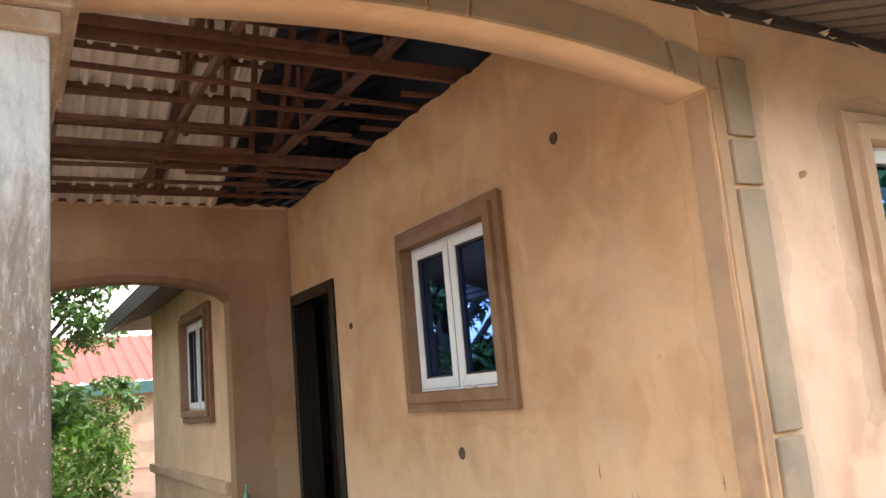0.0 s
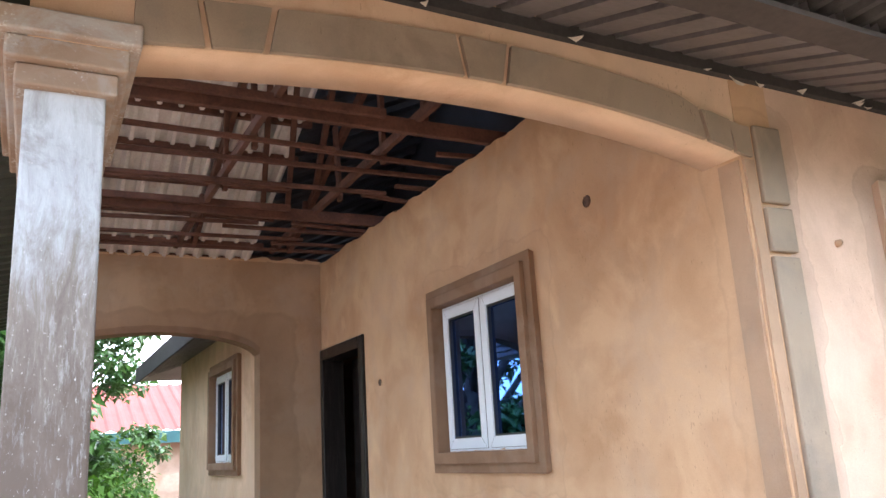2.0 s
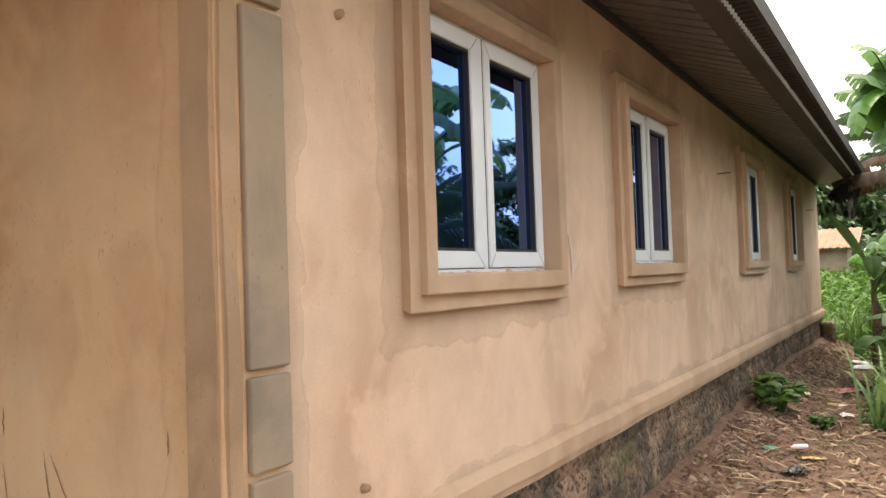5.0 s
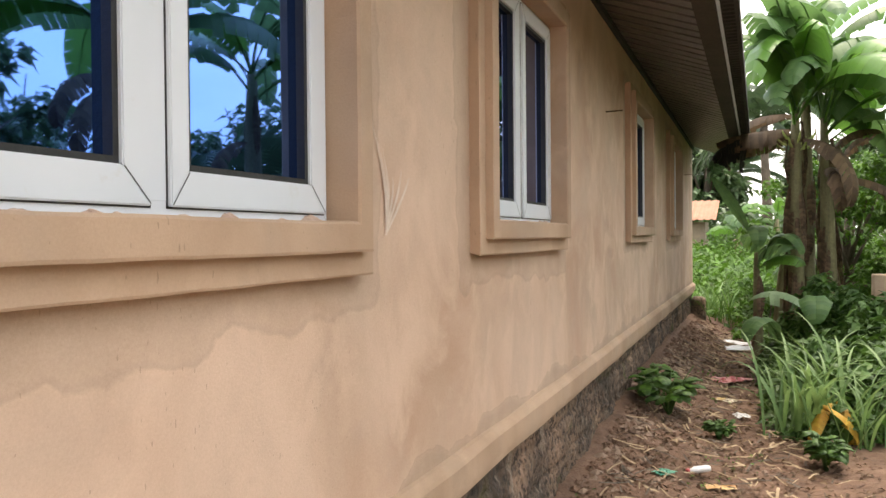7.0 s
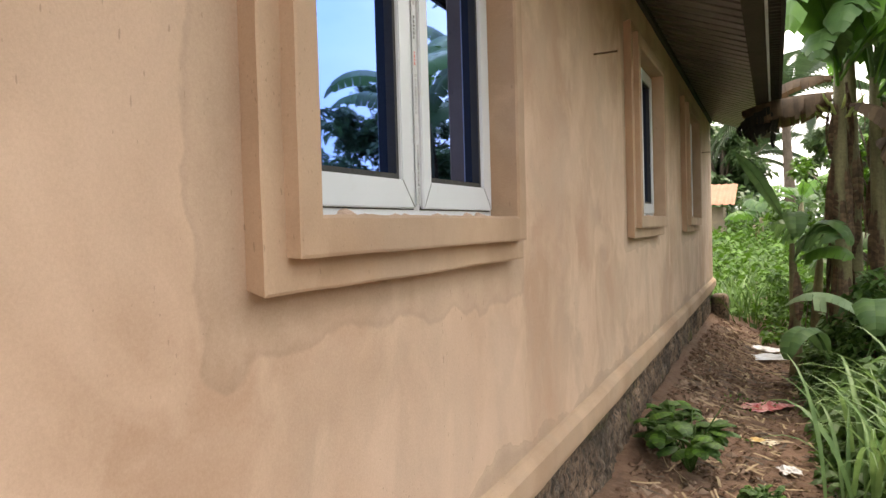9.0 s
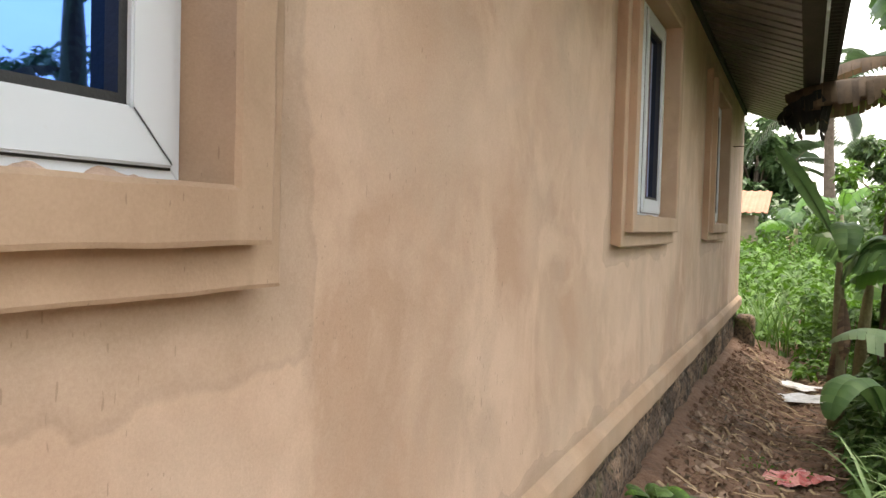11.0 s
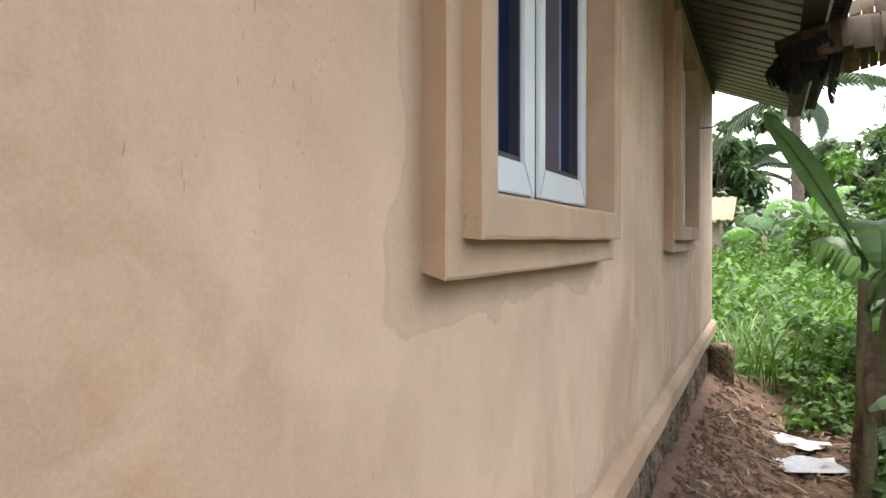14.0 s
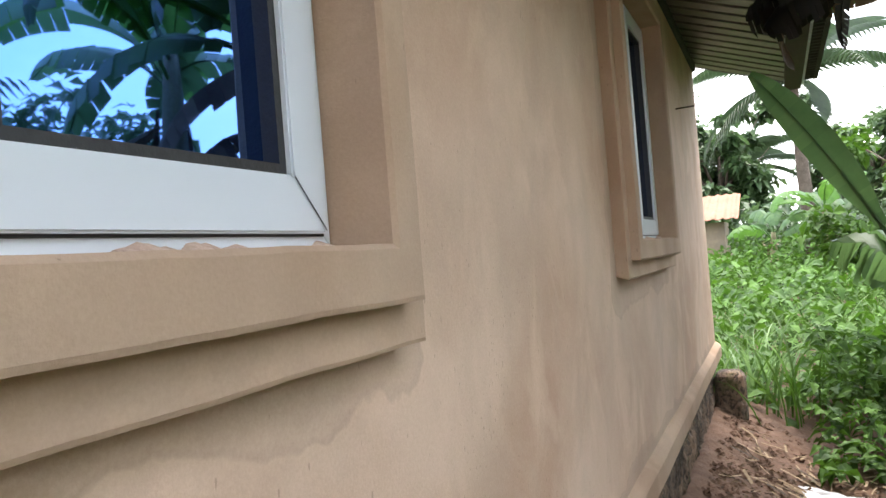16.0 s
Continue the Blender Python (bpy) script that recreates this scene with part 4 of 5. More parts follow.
PALM_LEAF = leafy("palm leaf", (0.022, 0.045, 0.02), (0.06, 0.105, 0.045))
YOUNG_LEAF = leafy("young banana leaf", (0.08, 0.20, 0.03), (0.14, 0.30, 0.05), 0.35, 0.35)
PALE_LEAF = leafy("pale leaf underside", (0.17, 0.27, 0.14), (0.30, 0.42, 0.22), 0.5, 0.3)
DRY_LEAF = leafy("dry leaf", (0.035, 0.02, 0.014), (0.22, 0.14, 0.08), 0.8, 0.15)
GRASS = leafy("grass blade", (0.045, 0.12, 0.03), (0.22, 0.34, 0.12), 0.55, 0.3)
YELLOW_LEAF = leafy("yellow leaf", (0.45, 0.22, 0.03), (0.65, 0.42, 0.06), 0.6, 0.2)
BARK = two_tone("bark", (0.06, 0.045, 0.035), (0.17, 0.13, 0.10), 6.0, 40.0, 0.9, relief=0.9, depth=0.02)
STEM = two_tone("banana stem", (0.07, 0.055, 0.03), (0.26, 0.24, 0.12), 5.0, 30.0, 0.7, stretch=(2, 2, 0.35), relief=0.5)
FLOWER = two_tone("young fruit", (0.25, 0.32, 0.08), (0.45, 0.50, 0.18), 9.0, 40.0, 0.6)


def raw(name, verts, faces, mat, parent=None):
    me = bpy.data.meshes.new(name)
    me.from_pydata(verts, [], faces)
    me.materials.append(mat)
    me.shade_smooth() if len(faces) < 4000 else None
    ob = new(name, me)
    if parent is not None:
        ob.parent = parent
    return ob


def scatter_leaves(name, places, rng, size, mat, parent=None, slim=0.45, up=0.6, lobes=1):
    """Many small folded leaves, each four corners and a raised midrib, one at every place."""
    P = np.asarray(places, float)
    n = len(P)
    yaw = rng.uniform(0, 2 * np.pi, n)
    tilt = rng.normal(-0.2, 0.6, n) * (1.2 - up)
    L = rng.uniform(size * 0.6, size * 1.3, n)
    d = np.stack([np.cos(yaw) * np.cos(tilt), np.sin(yaw) * np.cos(tilt), np.sin(tilt)], 1)
    side = np.stack([-np.sin(yaw), np.cos(yaw), rng.normal(0, 0.45, n)], 1)
    nrm = np.cross(d, side)
    W = (L * slim)[:, None]
    L = L[:, None]
    mid = P + d * L * 0.45 + nrm * L * 0.07
    V = np.stack([P, mid + side * W * 0.5 + nrm * L * 0.04, P + d * L - np.array([0, 0, 1]) * L * 0.22, mid - side * W * 0.5 + nrm * L * 0.04, mid - nrm * L * 0.05], 1).reshape(-1, 3)
    F = []
    for i in range(n):
        k = 5 * i
        F += [(k, k + 1, k + 4), (k + 1, k + 2, k + 4), (k + 2, k + 3, k + 4), (k + 3, k, k + 4)]
    return raw(name, V.tolist(), F, mat, parent)


def tube(bm, pts, radii, sides=8):
    rings = []
    for i, (p, r) in enumerate(zip(pts, radii)):
        p = Vector(p)
        d = (Vector(pts[min(i + 1, len(pts) - 1)]) - Vector(pts[max(i - 1, 0)])).normalized()
        q = d.to_track_quat("Z", "X")
        rings.append([bm.verts.new(p + q @ Vector((r * math.cos(2 * math.pi * k / sides), r * math.sin(2 * math.pi * k / sides), 0))) for k in range(sides)])
    for a, b in zip(rings, rings[1:]):
        for k in range(sides):
            bm.faces.new((a[k], a[(k + 1) % sides], b[(k + 1) % sides], b[k]))
    bm.faces.new(rings[0][::-1])
    bm.faces.new(rings[-1])
    for f in bm.faces:
        f.smooth = True
    return bm


def big_leaf(base, yaw, rise, length, width, droop, rng, mat, parent, tears=0.35, fold=0.25, stalk=0.25, roll=0.0):
    """A banana leaf: a bent midrib with two halves of the blade, torn into strips."""
    x, y, z = base
    n = 18
    ribs = []
    h, up = Vector((math.cos(yaw), math.sin(yaw), 0)), rise
    p = Vector(base)
    side = Vector((-math.sin(yaw), math.cos(yaw), 0))
    for i in range(n + 1):
        ribs.append((p.copy(), up))
        step = length / n
        p = p + (h * math.cos(up) + Vector((0, 0, math.sin(up)))) * step
        up -= droop / n * (0.4 + 1.2 * i / n)
    V, F = [], []
    for sgn in (-1, 1):
        start, cell = None, []
        lean = 0.0
        for i in range(n):
            t0, t1 = i / n, (i + 1) / n
            if t1 < stalk:
                continue
            if rng.random() < tears:
                lean = rng.uniform(-0.35, 0.9)
            row = []
            for t, (q, a) in ((t0, ribs[i]), (t1, ribs[i + 1])):
                u = max(0.0, (t - stalk) / (1 - stalk))
                wd = width * 0.5 * (math.sin(math.pi * min(1, u * 0.93 + 0.05)) ** 0.55)
                down = Vector((0, 0, -1)) * wd * (fold + max(0, lean) * 0.55)
                nrm0 = (h * -math.sin(a) + Vector((0, 0, math.cos(a))))
                out, nrm = side * math.cos(roll) + nrm0 * math.sin(roll), nrm0 * math.cos(roll) - side * math.sin(roll)
                row.append((q, q + out * sgn * wd * 0.5 + nrm * wd * 0.16 + down * 0.3, q + out * sgn * wd + down - h * lean * wd * 0.08))
            k = len(V)
            shrink = 0.93 if lean else 1.0
            a0, a1 = row
            V += [a0[0], a0[1], a0[2], a1[0], a1[1].lerp(a0[1], 0.0), a0[2].lerp(a1[2], shrink)]
            quads = [(k, k + 1, k + 4, k + 3), (k + 1, k + 2, k + 5, k + 4)]
            F += quads if sgn < 0 else [q[::-1] for q in quads]
    for i in range(0, n, 2):
        q0, q1 = ribs[i][0], ribs[min(n, i + 2)][0]
        r = 0.022 * (1 - 0.8 * i / n)
        k = len(V)
        for q, rr in ((q0, r), (q1, r * 0.85)):
            V += [q + side * rr, q - side * rr, q - Vector((0, 0, rr * 1.6))]
        F += [(k, k + 3, k + 5, k + 2), (k + 2, k + 5, k + 4, k + 1), (k + 1, k + 4, k + 3, k)]
    return raw("leaf", [tuple(v - parent.location) for v in V], F, mat, parent)


def banana_plant(x, y, height, radius, leaves, seed, label, dry=3, mat=None, spread=(1.3, 2.0), yaws=None, fruit=False, sheaths=0):
    rng = random.Random(seed)
    g = ground_z(x, y) - 0.03
    p = tagged(empty("banana_plant", x, y, g), label, "banana plant", "banana plants")
    lean = (rng.uniform(-0.1, 0.1), rng.uniform(-0.08, 0.08))
    pts = [(lean[0] * t * t, lean[1] * t * t, height * t) for t in (0, 0.15, 0.35, 0.6, 0.85, 1.0)]
    part("stem", tube(bmesh.new(), pts, [radius * v for v in (1.25, 1.1, 1.0, 0.85, 0.65, 0.4)], 12), STEM, p)
    top = Vector((x + lean[0], y + lean[1], g + height))
    for i in range(leaves):
        yaw = yaws[i] if yaws else i * 2.4 + rng.uniform(-0.4, 0.4)
        b = top - Vector((0, 0, rng.uniform(0, 0.35)))
        if height > 2 and 12 < x < 16 and math.sin(yaw) > 0.25:
            yaw = math.pi - 0.28 if i % 3 else -0.6
        big_leaf(b, yaw, rng.uniform(0.7, 1.4), rng.uniform(*spread), rng.uniform(0.34, 0.52), rng.uniform(1.5, 2.9), rng, mat or (BANANA_LEAF if rng.random() < 0.6 else YOUNG_LEAF), p, tears=rng.uniform(0.3, 0.8), fold=rng.uniform(0.1, 0.7), roll=rng.uniform(-0.5, 0.5))
    for i in range(dry):
        yaw = rng.uniform(0, 6.28)
        o = big_leaf(top - Vector((0, 0, rng.uniform(0.3, 0.9))) + Vector((math.cos(yaw), math.sin(yaw), 0)) * radius, yaw, rng.uniform(-0.3, 0.3), rng.uniform(0.9, 1.4), rng.uniform(0.2, 0.3), rng.uniform(1.8, 2.6), rng, DRY_LEAF, p, tears=0.6, fold=0.9, stalk=0.1)
        o.name = "dry_leaf"
    for i in range(sheaths if sheaths else dry * 3 + 2):
        yaw = rng.uniform(0, 6.28)
        o = big_leaf(Vector((x, y, g + height * (rng.uniform(0.25, 0.95) if sheaths else rng.uniform(0.45, 0.95)))) + Vector((math.cos(yaw), math.sin(yaw), 0)) * radius * 0.8, yaw, -1.38, rng.uniform(0.35, 0.8), rng.uniform(0.05, 0.13), 0.3, rng, DRY_LEAF, p, tears=0.5, fold=0.2, stalk=0.02)
        o.name = "dry_sheath"
    if fruit:
        for i in range(14):
            b = bmesh.new()
            a = i * 2.4
            q = Vector((0.10 * math.cos(a), 0.10 * math.sin(a), height - 0.42 - 0.012 * i))
            d = Vector((math.cos(a), math.sin(a), 0.35))
            tube(b, [q, q + d * 0.06, q + d * 0.11 + Vector((0, 0, 0.03)), q + d * 0.14 + Vector((0, 0, 0.07))], [0.012, 0.017, 0.015, 0.006], 6)
            part("fruit", b, FLOWER, p)
    return p


def grass_tuft(x, y, blades, length, width, seed, label, spread=0.12, mat=None):
    rng = random.Random(seed)
    g = ground_z(x, y) - 0.01
    V, F = [], []
    for _ in range(blades):
        yaw = rng.uniform(0, 6.28)
        b = Vector((rng.gauss(0, spread), rng.gauss(0, spread), 0))
        L, w, up = length * rng.uniform(0.6, 1.15), width * rng.uniform(0.6, 1.2), rng.uniform(1.1, 1.5)
        h, s = Vector((math.cos(yaw), math.sin(yaw), 0)), Vector((-math.sin(yaw), math.cos(yaw), 0))
        bend = rng.uniform(1.6, 3.0)
        k0, n = len(V), 8
        for i in range(n + 1):
            t = i / n
            ww = w * (0.55 + 0.9 * t if t < 0.4 else 0.91 * (1 - (t - 0.4) / 0.62)) * 0.5
            up_n = Vector((0, 0, 1)) * math.cos(up) - h * math.sin(up)
            V += [b + s * ww, b - up_n * ww * 0.35, b - s * ww]
            b = b + (h * math.cos(up) + Vector((0, 0, math.sin(up)))) * (L / n)
            up -= bend / n * (0.3 + 1.3 * t)
        for i in range(n):
            k = k0 + 3 * i
            F += [(k, k + 1, k + 4, k + 3), (k + 1, k + 2, k + 5, k + 4)]
    o = raw("grass_tuft", [tuple(v) for v in V], F, mat or GRASS)
    o.location = (x, y, g)
    return tagged(o, label, "grass", "grass tufts")


def leafy_tree(x, y, height, crown, seed, label, leaf=0.16, count=5000, mat=None, low=0.35, name="tree"):
    rng = random.Random(seed)
    nr = np.random.RandomState(seed)
    g = ground_z(x, y) if abs(x) < 40 else -0.2
    p = tagged(empty(name, x, y, g), label, "tree", "trees")
    part("trunk", tube(bmesh.new(), [(0, 0, -0.3), (0.05, 0.02, height * 0.2), (-0.05, 0.05, height * 0.45), (0.05, 0, height * 0.8)], [height * 0.032, height * 0.026, height * 0.02, height * 0.006], 9), BARK, p)
    places = []
    tips = 16
    for i in range(tips):
        a = i * 2.4 + rng.uniform(-0.4, 0.4)
        f = (i + 0.5) / tips
        z0 = height * (low + 0.35 * f)
        r = crown * (0.55 + 0.45 * math.sin(math.pi * (0.15 + 0.8 * f))) * rng.uniform(0.75, 1.1)
        tip = Vector((r * math.cos(a), r * math.sin(a), height * (low + (1 - low) * f ** 0.8) + rng.uniform(-0.3, 0.2)))
        st = Vector((0, 0, z0 * 0.8))
        m1 = st.lerp(tip, 0.5) + Vector((0, 0, 0.12 * r))
        part("limb", tube(bmesh.new(), [st, m1, tip], [height * 0.012, height * 0.007, 0.01], 5), BARK, p)
        for j in range(7):
            c = st.lerp(tip, rng.uniform(0.45, 1.1)) + Vector((rng.gauss(0, 0.22), rng.gauss(0, 0.22), rng.gauss(0, 0.16))) * crown * 0.55
            rad = crown * rng.uniform(0.10, 0.2)
            m = count // (tips * 7)
            q = nr.normal(0, 1, (m, 3))
            q /= np.linalg.norm(q, axis=1)[:, None]
            places.append(np.array(c) + q * rad * nr.uniform(0.4, 1.05, (m, 1)) * np.array([1, 1, 0.7]))
    scatter_leaves("crown", np.concatenate(places), nr, leaf, mat or TREE_LEAF, p, slim=0.5, up=0.5)
    return p


def palm(x, y, height, frond, seed, label, fronds=15):
    rng = random.Random(seed)
    g = -0.2
    p = tagged(empty("palm_tree", x, y, g), label, "palm tree", "trees")
    part("trunk", tube(bmesh.new(), [(0, 0, -0.3), (0.1, 0.1, height * 0.5), (0, 0.2, height)], [0.22, 0.17, 0.13], 9), BARK, p)
    for i in range(fronds):
        yaw, up = i * 2.4, rng.uniform(-0.1, 1.35)
        h, s = Vector((math.cos(yaw), math.sin(yaw), 0)), Vector((-math.sin(yaw), math.cos(yaw), 0))
        q, V, F = Vector((0, 0.2, height)), [], []
        n = 28
        for j in range(n):
            t = j / n
            d = h * math.cos(up) + Vector((0, 0, math.sin(up)))
            L = frond * 0.24 * math.sin(math.pi * (0.12 + 0.83 * t))
            for sg in (-1, 1):
                e = (s * sg * 0.8 + d * 0.5).normalized()
                k = len(V)
                V += [q, q + d * 0.03, q + e * L * 0.6 + Vector((0, 0, -0.12 * L)), q + e * L + Vector((0, 0, -0.5 * L))]
                F += [(k, k + 1, k + 2), (k, k + 2, k + 3)]
            q = q + d * frond / n
            up -= 1.5 / n
        raw("frond", [tuple(v) for v in V], F, PALM_LEAF, p)
    return p


def bushes(name, x0, x1, y0, y1, top, count, leaf, mat, seed, label, slim=0.5, keep=None):
    """Undergrowth: leaves over the uneven skin of a low thicket."""
    nr = np.random.RandomState(seed)
    out = []
    xs, ys, zs = nr.uniform(x0, x1, count), nr.uniform(y0, y1, count), nr.uniform(0, 1, count)
    for x, y, k in zip(xs, ys, zs):
        if keep and not keep(x, y):
            continue
        h = top(x, y) * (0.65 + 0.6 * noise.fractal((x * 0.8, y * 0.8, seed), 1, 2, 3) + 0.35 * noise.noise((x * 3.1, y * 3.1, seed)))
        if h > 0.04:
            out.append((x, y, -0.2 + h * (1 - 0.8 * k * k * k)))
    o = scatter_leaves(name, out, nr, leaf, mat, None, slim, 0.5)
    return tagged(o, label, "undergrowth", kind="stuff")


# the banana clump beside the path
banana_plant(13.2, 0.72, 3.3, 0.10, 14, 3, "tall banana plant with green drooping leaves and young fruit", 1, fruit=True, spread=(1.8, 2.6), sheaths=26)
banana_plant(13.35, 0.32, 3.1, 0.10, 13, 8, "banana plant with ragged leaves and dry brown sheaths", 2, spread=(1.7, 2.5), sheaths=26)
banana_plant(13.9, 0.55, 3.8, 0.10, 13, 18, "banana plant at the back of the clump with torn leaves", 1, spread=(1.6, 2.4), sheaths=20)
banana_plant(14.8, -0.7, 3.4, 0.13, 10, 21, "banana plant behind the clump with broad green leaves", 2, spread=(1.4, 2.2))
banana_plant(14.3, -1.4, 3.4, 0.14, 11, 27, "banana plant beside the clump with broad green leaves", 2, spread=(1.4, 2.1))
banana_plant(14.9, 0.9, 1.3, 0.07, 5, 31, "young banana sucker among the undergrowth", 0, spread=(0.7, 1.1))
sucker = banana_plant(13.1, 1.17, 1.45, 0.06, 3, 12, "young banana sucker with upright leaves beside the path", 0, spread=(0.7, 0.9), yaws=(4.3, 5.2, 3.9))
rl = random.Random(2)
big_leaf((13.1, 1.20, 1.30), 1.57, 1.10, 1.00, 0.17, 0.25, rl, BANANA_LEAF, sucker, tears=0.0, fold=0.0, stalk=0.22, roll=0.95)
big_leaf((13.08, 1.19, 1.22), 3.2, 1.25, 0.80, 0.24, 3.6, rl, BANANA_LEAF, sucker, tears=0.05, fold=0.15, stalk=0.3)
big_leaf((13.1, 1.10, 1.15), 3.9, 1.0, 0.85, 0.24, 2.9, rl, BANANA_LEAF, sucker, tears=0.1, fold=0.2, stalk=0.2)
low_leaf = banana_plant(11.9, 0.60, 0.55, 0.05, 0, 14, "banana sucker with a broad pale leaf bent over", 0)
big_leaf((11.9, 0.50, 0.35), 1.45, 1.0, 0.95, 0.42, 1.9, rl, PALE_LEAF, low_leaf, tears=0.05, fold=0.1, stalk=0.15)
big_leaf((11.9, 0.58, 0.40), 3.1, 1.2, 0.95, 0.34, 3.3, rl, BANANA_LEAF, low_leaf, tears=0.05, fold=0.2, stalk=0.15)
big_leaf((11.6, 0.95, 0.20), 2.6, 1.1, 0.9, 0.26, 2.9, rl, BANANA_LEAF, low_leaf, tears=0.05, fold=0.2, stalk=0.1)
# dead leaf hanging against the eave
hung = [o for o in bpy.data.objects if o.name == "banana_plant"][0]
BLACK_LEAF = leafy("rotten leaf", (0.006, 0.005, 0.004), (0.03, 0.022, 0.016), 0.8, 0.05)
for base, yaw, ri, ln, wd, dr, mt, ro, fo, te in (
        ((13.2, 0.74, 2.74), 1.57, 0.02, 0.95, 0.42, 0.45, DRY_LEAF, 0.0, 1.0, 0.8),
        ((13.25, 0.74, 2.68), 1.60, 0.05, 0.90, 0.34, 0.6, DRY_LEAF, 0.3, 1.1, 0.8),
        ((13.15, 1.22, 2.66), 1.57, -0.15, 0.58, 0.36, 0.9, BLACK_LEAF, 0.2, 0.8, 0.8),
        ((13.2, 1.25, 2.64), 1.50, -0.35, 0.50, 0.34, 0.7, BLACK_LEAF, -0.4, 0.7, 0.7),
        ((13.1, 1.28, 2.64), 1.75, -1.2, 0.46, 0.16, 0.5, BLACK_LEAF, 0.6, 0.2, 0.3),
        ((13.35, 0.76, 2.62), 1.57, -0.05, 0.85, 0.26, 0.4, YOUNG_LEAF, 0.7, 0.2, 0.1)):
    o = big_leaf(base, yaw, ri, ln, wd, dr, rl, mt, hung, tears=te, fold=fo, stalk=0.1, roll=ro)
    o.name = "leaf" if mt is YOUNG_LEAF else "dry_leaf"
for yaw, ri, ln, wd, dr in ((2.75, 0.95, 1.75, 0.46, 1.7), (2.45, 1.15, 1.60, 0.42, 1.6), (2.95, 0.6, 1.6, 0.44, 1.9)):
    big_leaf((13.15, 0.72, 2.95), yaw, ri, ln, wd, dr, rl, BANANA_LEAF, hung, tears=0.6, fold=0.35, stalk=0.15, roll=0.3)
# bananas on the far side of the path, which the windows mirror
banana_plant(5.4, -1.9, 4.0, 0.14, 13, 41, "banana plant with torn dark leaves across the path", 1, spread=(1.4, 2.0))
banana_plant(7.82, -1.9, 3.55, 0.14, 13, 47, "banana plant with torn dark leaves across the path", 2, spread=(1.8, 2.5))
banana_plant(10.2, -2.3, 3.5, 0.14, 13, 44, "banana plant with torn dark leaves across the path", 1, spread=(1.4, 2.0))

# grass beside the path
grass_tuft(8.75, 0.80, 34, 1.05, 0.040, 1, "tuft of broad arching grass beside the path", 0.13)
grass_tuft(9.3, 0.72, 34, 1.1, 0.038, 2, "tuft of broad arching grass beside the path", 0.16)
grass_tuft(9.1, 0.35, 30, 1.0, 0.036, 7, "tuft of broad arching grass beside the path", 0.16)
grass_tuft(8.6, 0.45, 20, 0.9, 0.034, 37, "tuft of broad arching grass beside the path", 0.12)
grass_tuft(10.3, 0.74, 26, 0.8, 0.030, 3, "tuft of green grass beside the path", 0.15)
grass_tuft(11.2, 0.72, 26, 0.8, 0.028, 4, "tuft of green grass beside the path", 0.15)
for i in range(44):
    r = random.Random(100 + i)
    x, y = r.uniform(16.6, 24), r.uniform(-0.5, 5.0)
    if x > 17.2 or y < 2.0:
        grass_tuft(x, y, 26, r.uniform(0.8, 1.3), 0.03, 200 + i, "tuft of long bright grass in the overgrown field", 0.22, FIELD_LEAF if i % 2 else GRASS)
bushes("undergrowth", 8.6, 14.5, -1.6, 1.15, lambda x, y: 0.95 * min(1, max(0, (1.15 - y) / 0.5)) * min(1.0, max(0, (x - 8.3) / 1.6)), 16000, 0.14, BUSH_LEAF, 5, "tangled green undergrowth beside the path")
bushes("thicket", 1.5, 18.0, -10.0, -1.7, lambda x, y: 0.45 + 1.1 * min(1, max(0, (-1.7 - y) / 4)), 26000, 0.22, BUSH_LEAF, 55, "dense dark green undergrowth across the path")
bushes("field", 16.9, 36, -6, 14, lambda x, y: (0.25 + 1.0 * min(1, max(0, (x - 16.6) / 5)) + 0.5 * min(1, max(0, (x - 22) / 12))), 42000, 0.20, FIELD_LEAF, 6, "bright green overgrown field of creepers and weeds", keep=lambda x, y: True)
bushes("field_edge", 15.2, 18.5, -1.5, 1.5, lambda x, y: 0.7 * min(1, max(0, (x - 14.8) / 2)), 5000, 0.13, FIELD_LEAF, 16, "bright green weeds at the end of the path")
bushes("garden", -6, 2.0, 9.3, 20, lambda x, y: 0.9 + 1.0 * min(1, max(0, (y - 9.0) / 2.0)), 22000, 0.13, FIELD_LEAF, 9, "bright green thicket behind the porch", keep=lambda x, y: x < -1.55 + 0.158 * y)

bushes("far_hedge", 35, 41, -12, 24, lambda x, y: 3.0, 11000, 0.45, FAR_LEAF, 26, "dark green hedge of shrubs beyond the field")
bushes("path_weeds", 4.5, 11.5, 1.15, 2.15, lambda x, y: 0.10 * max(0.0, noise.noise((x * 1.1, y * 1.6, 8)) - 0.05) * 4, 1500, 0.035, FIELD_LEAF, 36, "tiny green weeds sprouting on the path")
litter_rng = np.random.RandomState(77)
spots = [(x, y, ground_z(x, y) + 0.018) for x, y in zip(litter_rng.uniform(4.5, 15.5, 2600), litter_rng.uniform(0.5, 2.1, 2600))]
tagged(scatter_leaves("leaf_litter", spots, litter_rng, 0.055, DRY_LEAF, None, 0.45, 0.95), "dry brown leaf litter on the path", "leaf litter", kind="stuff")

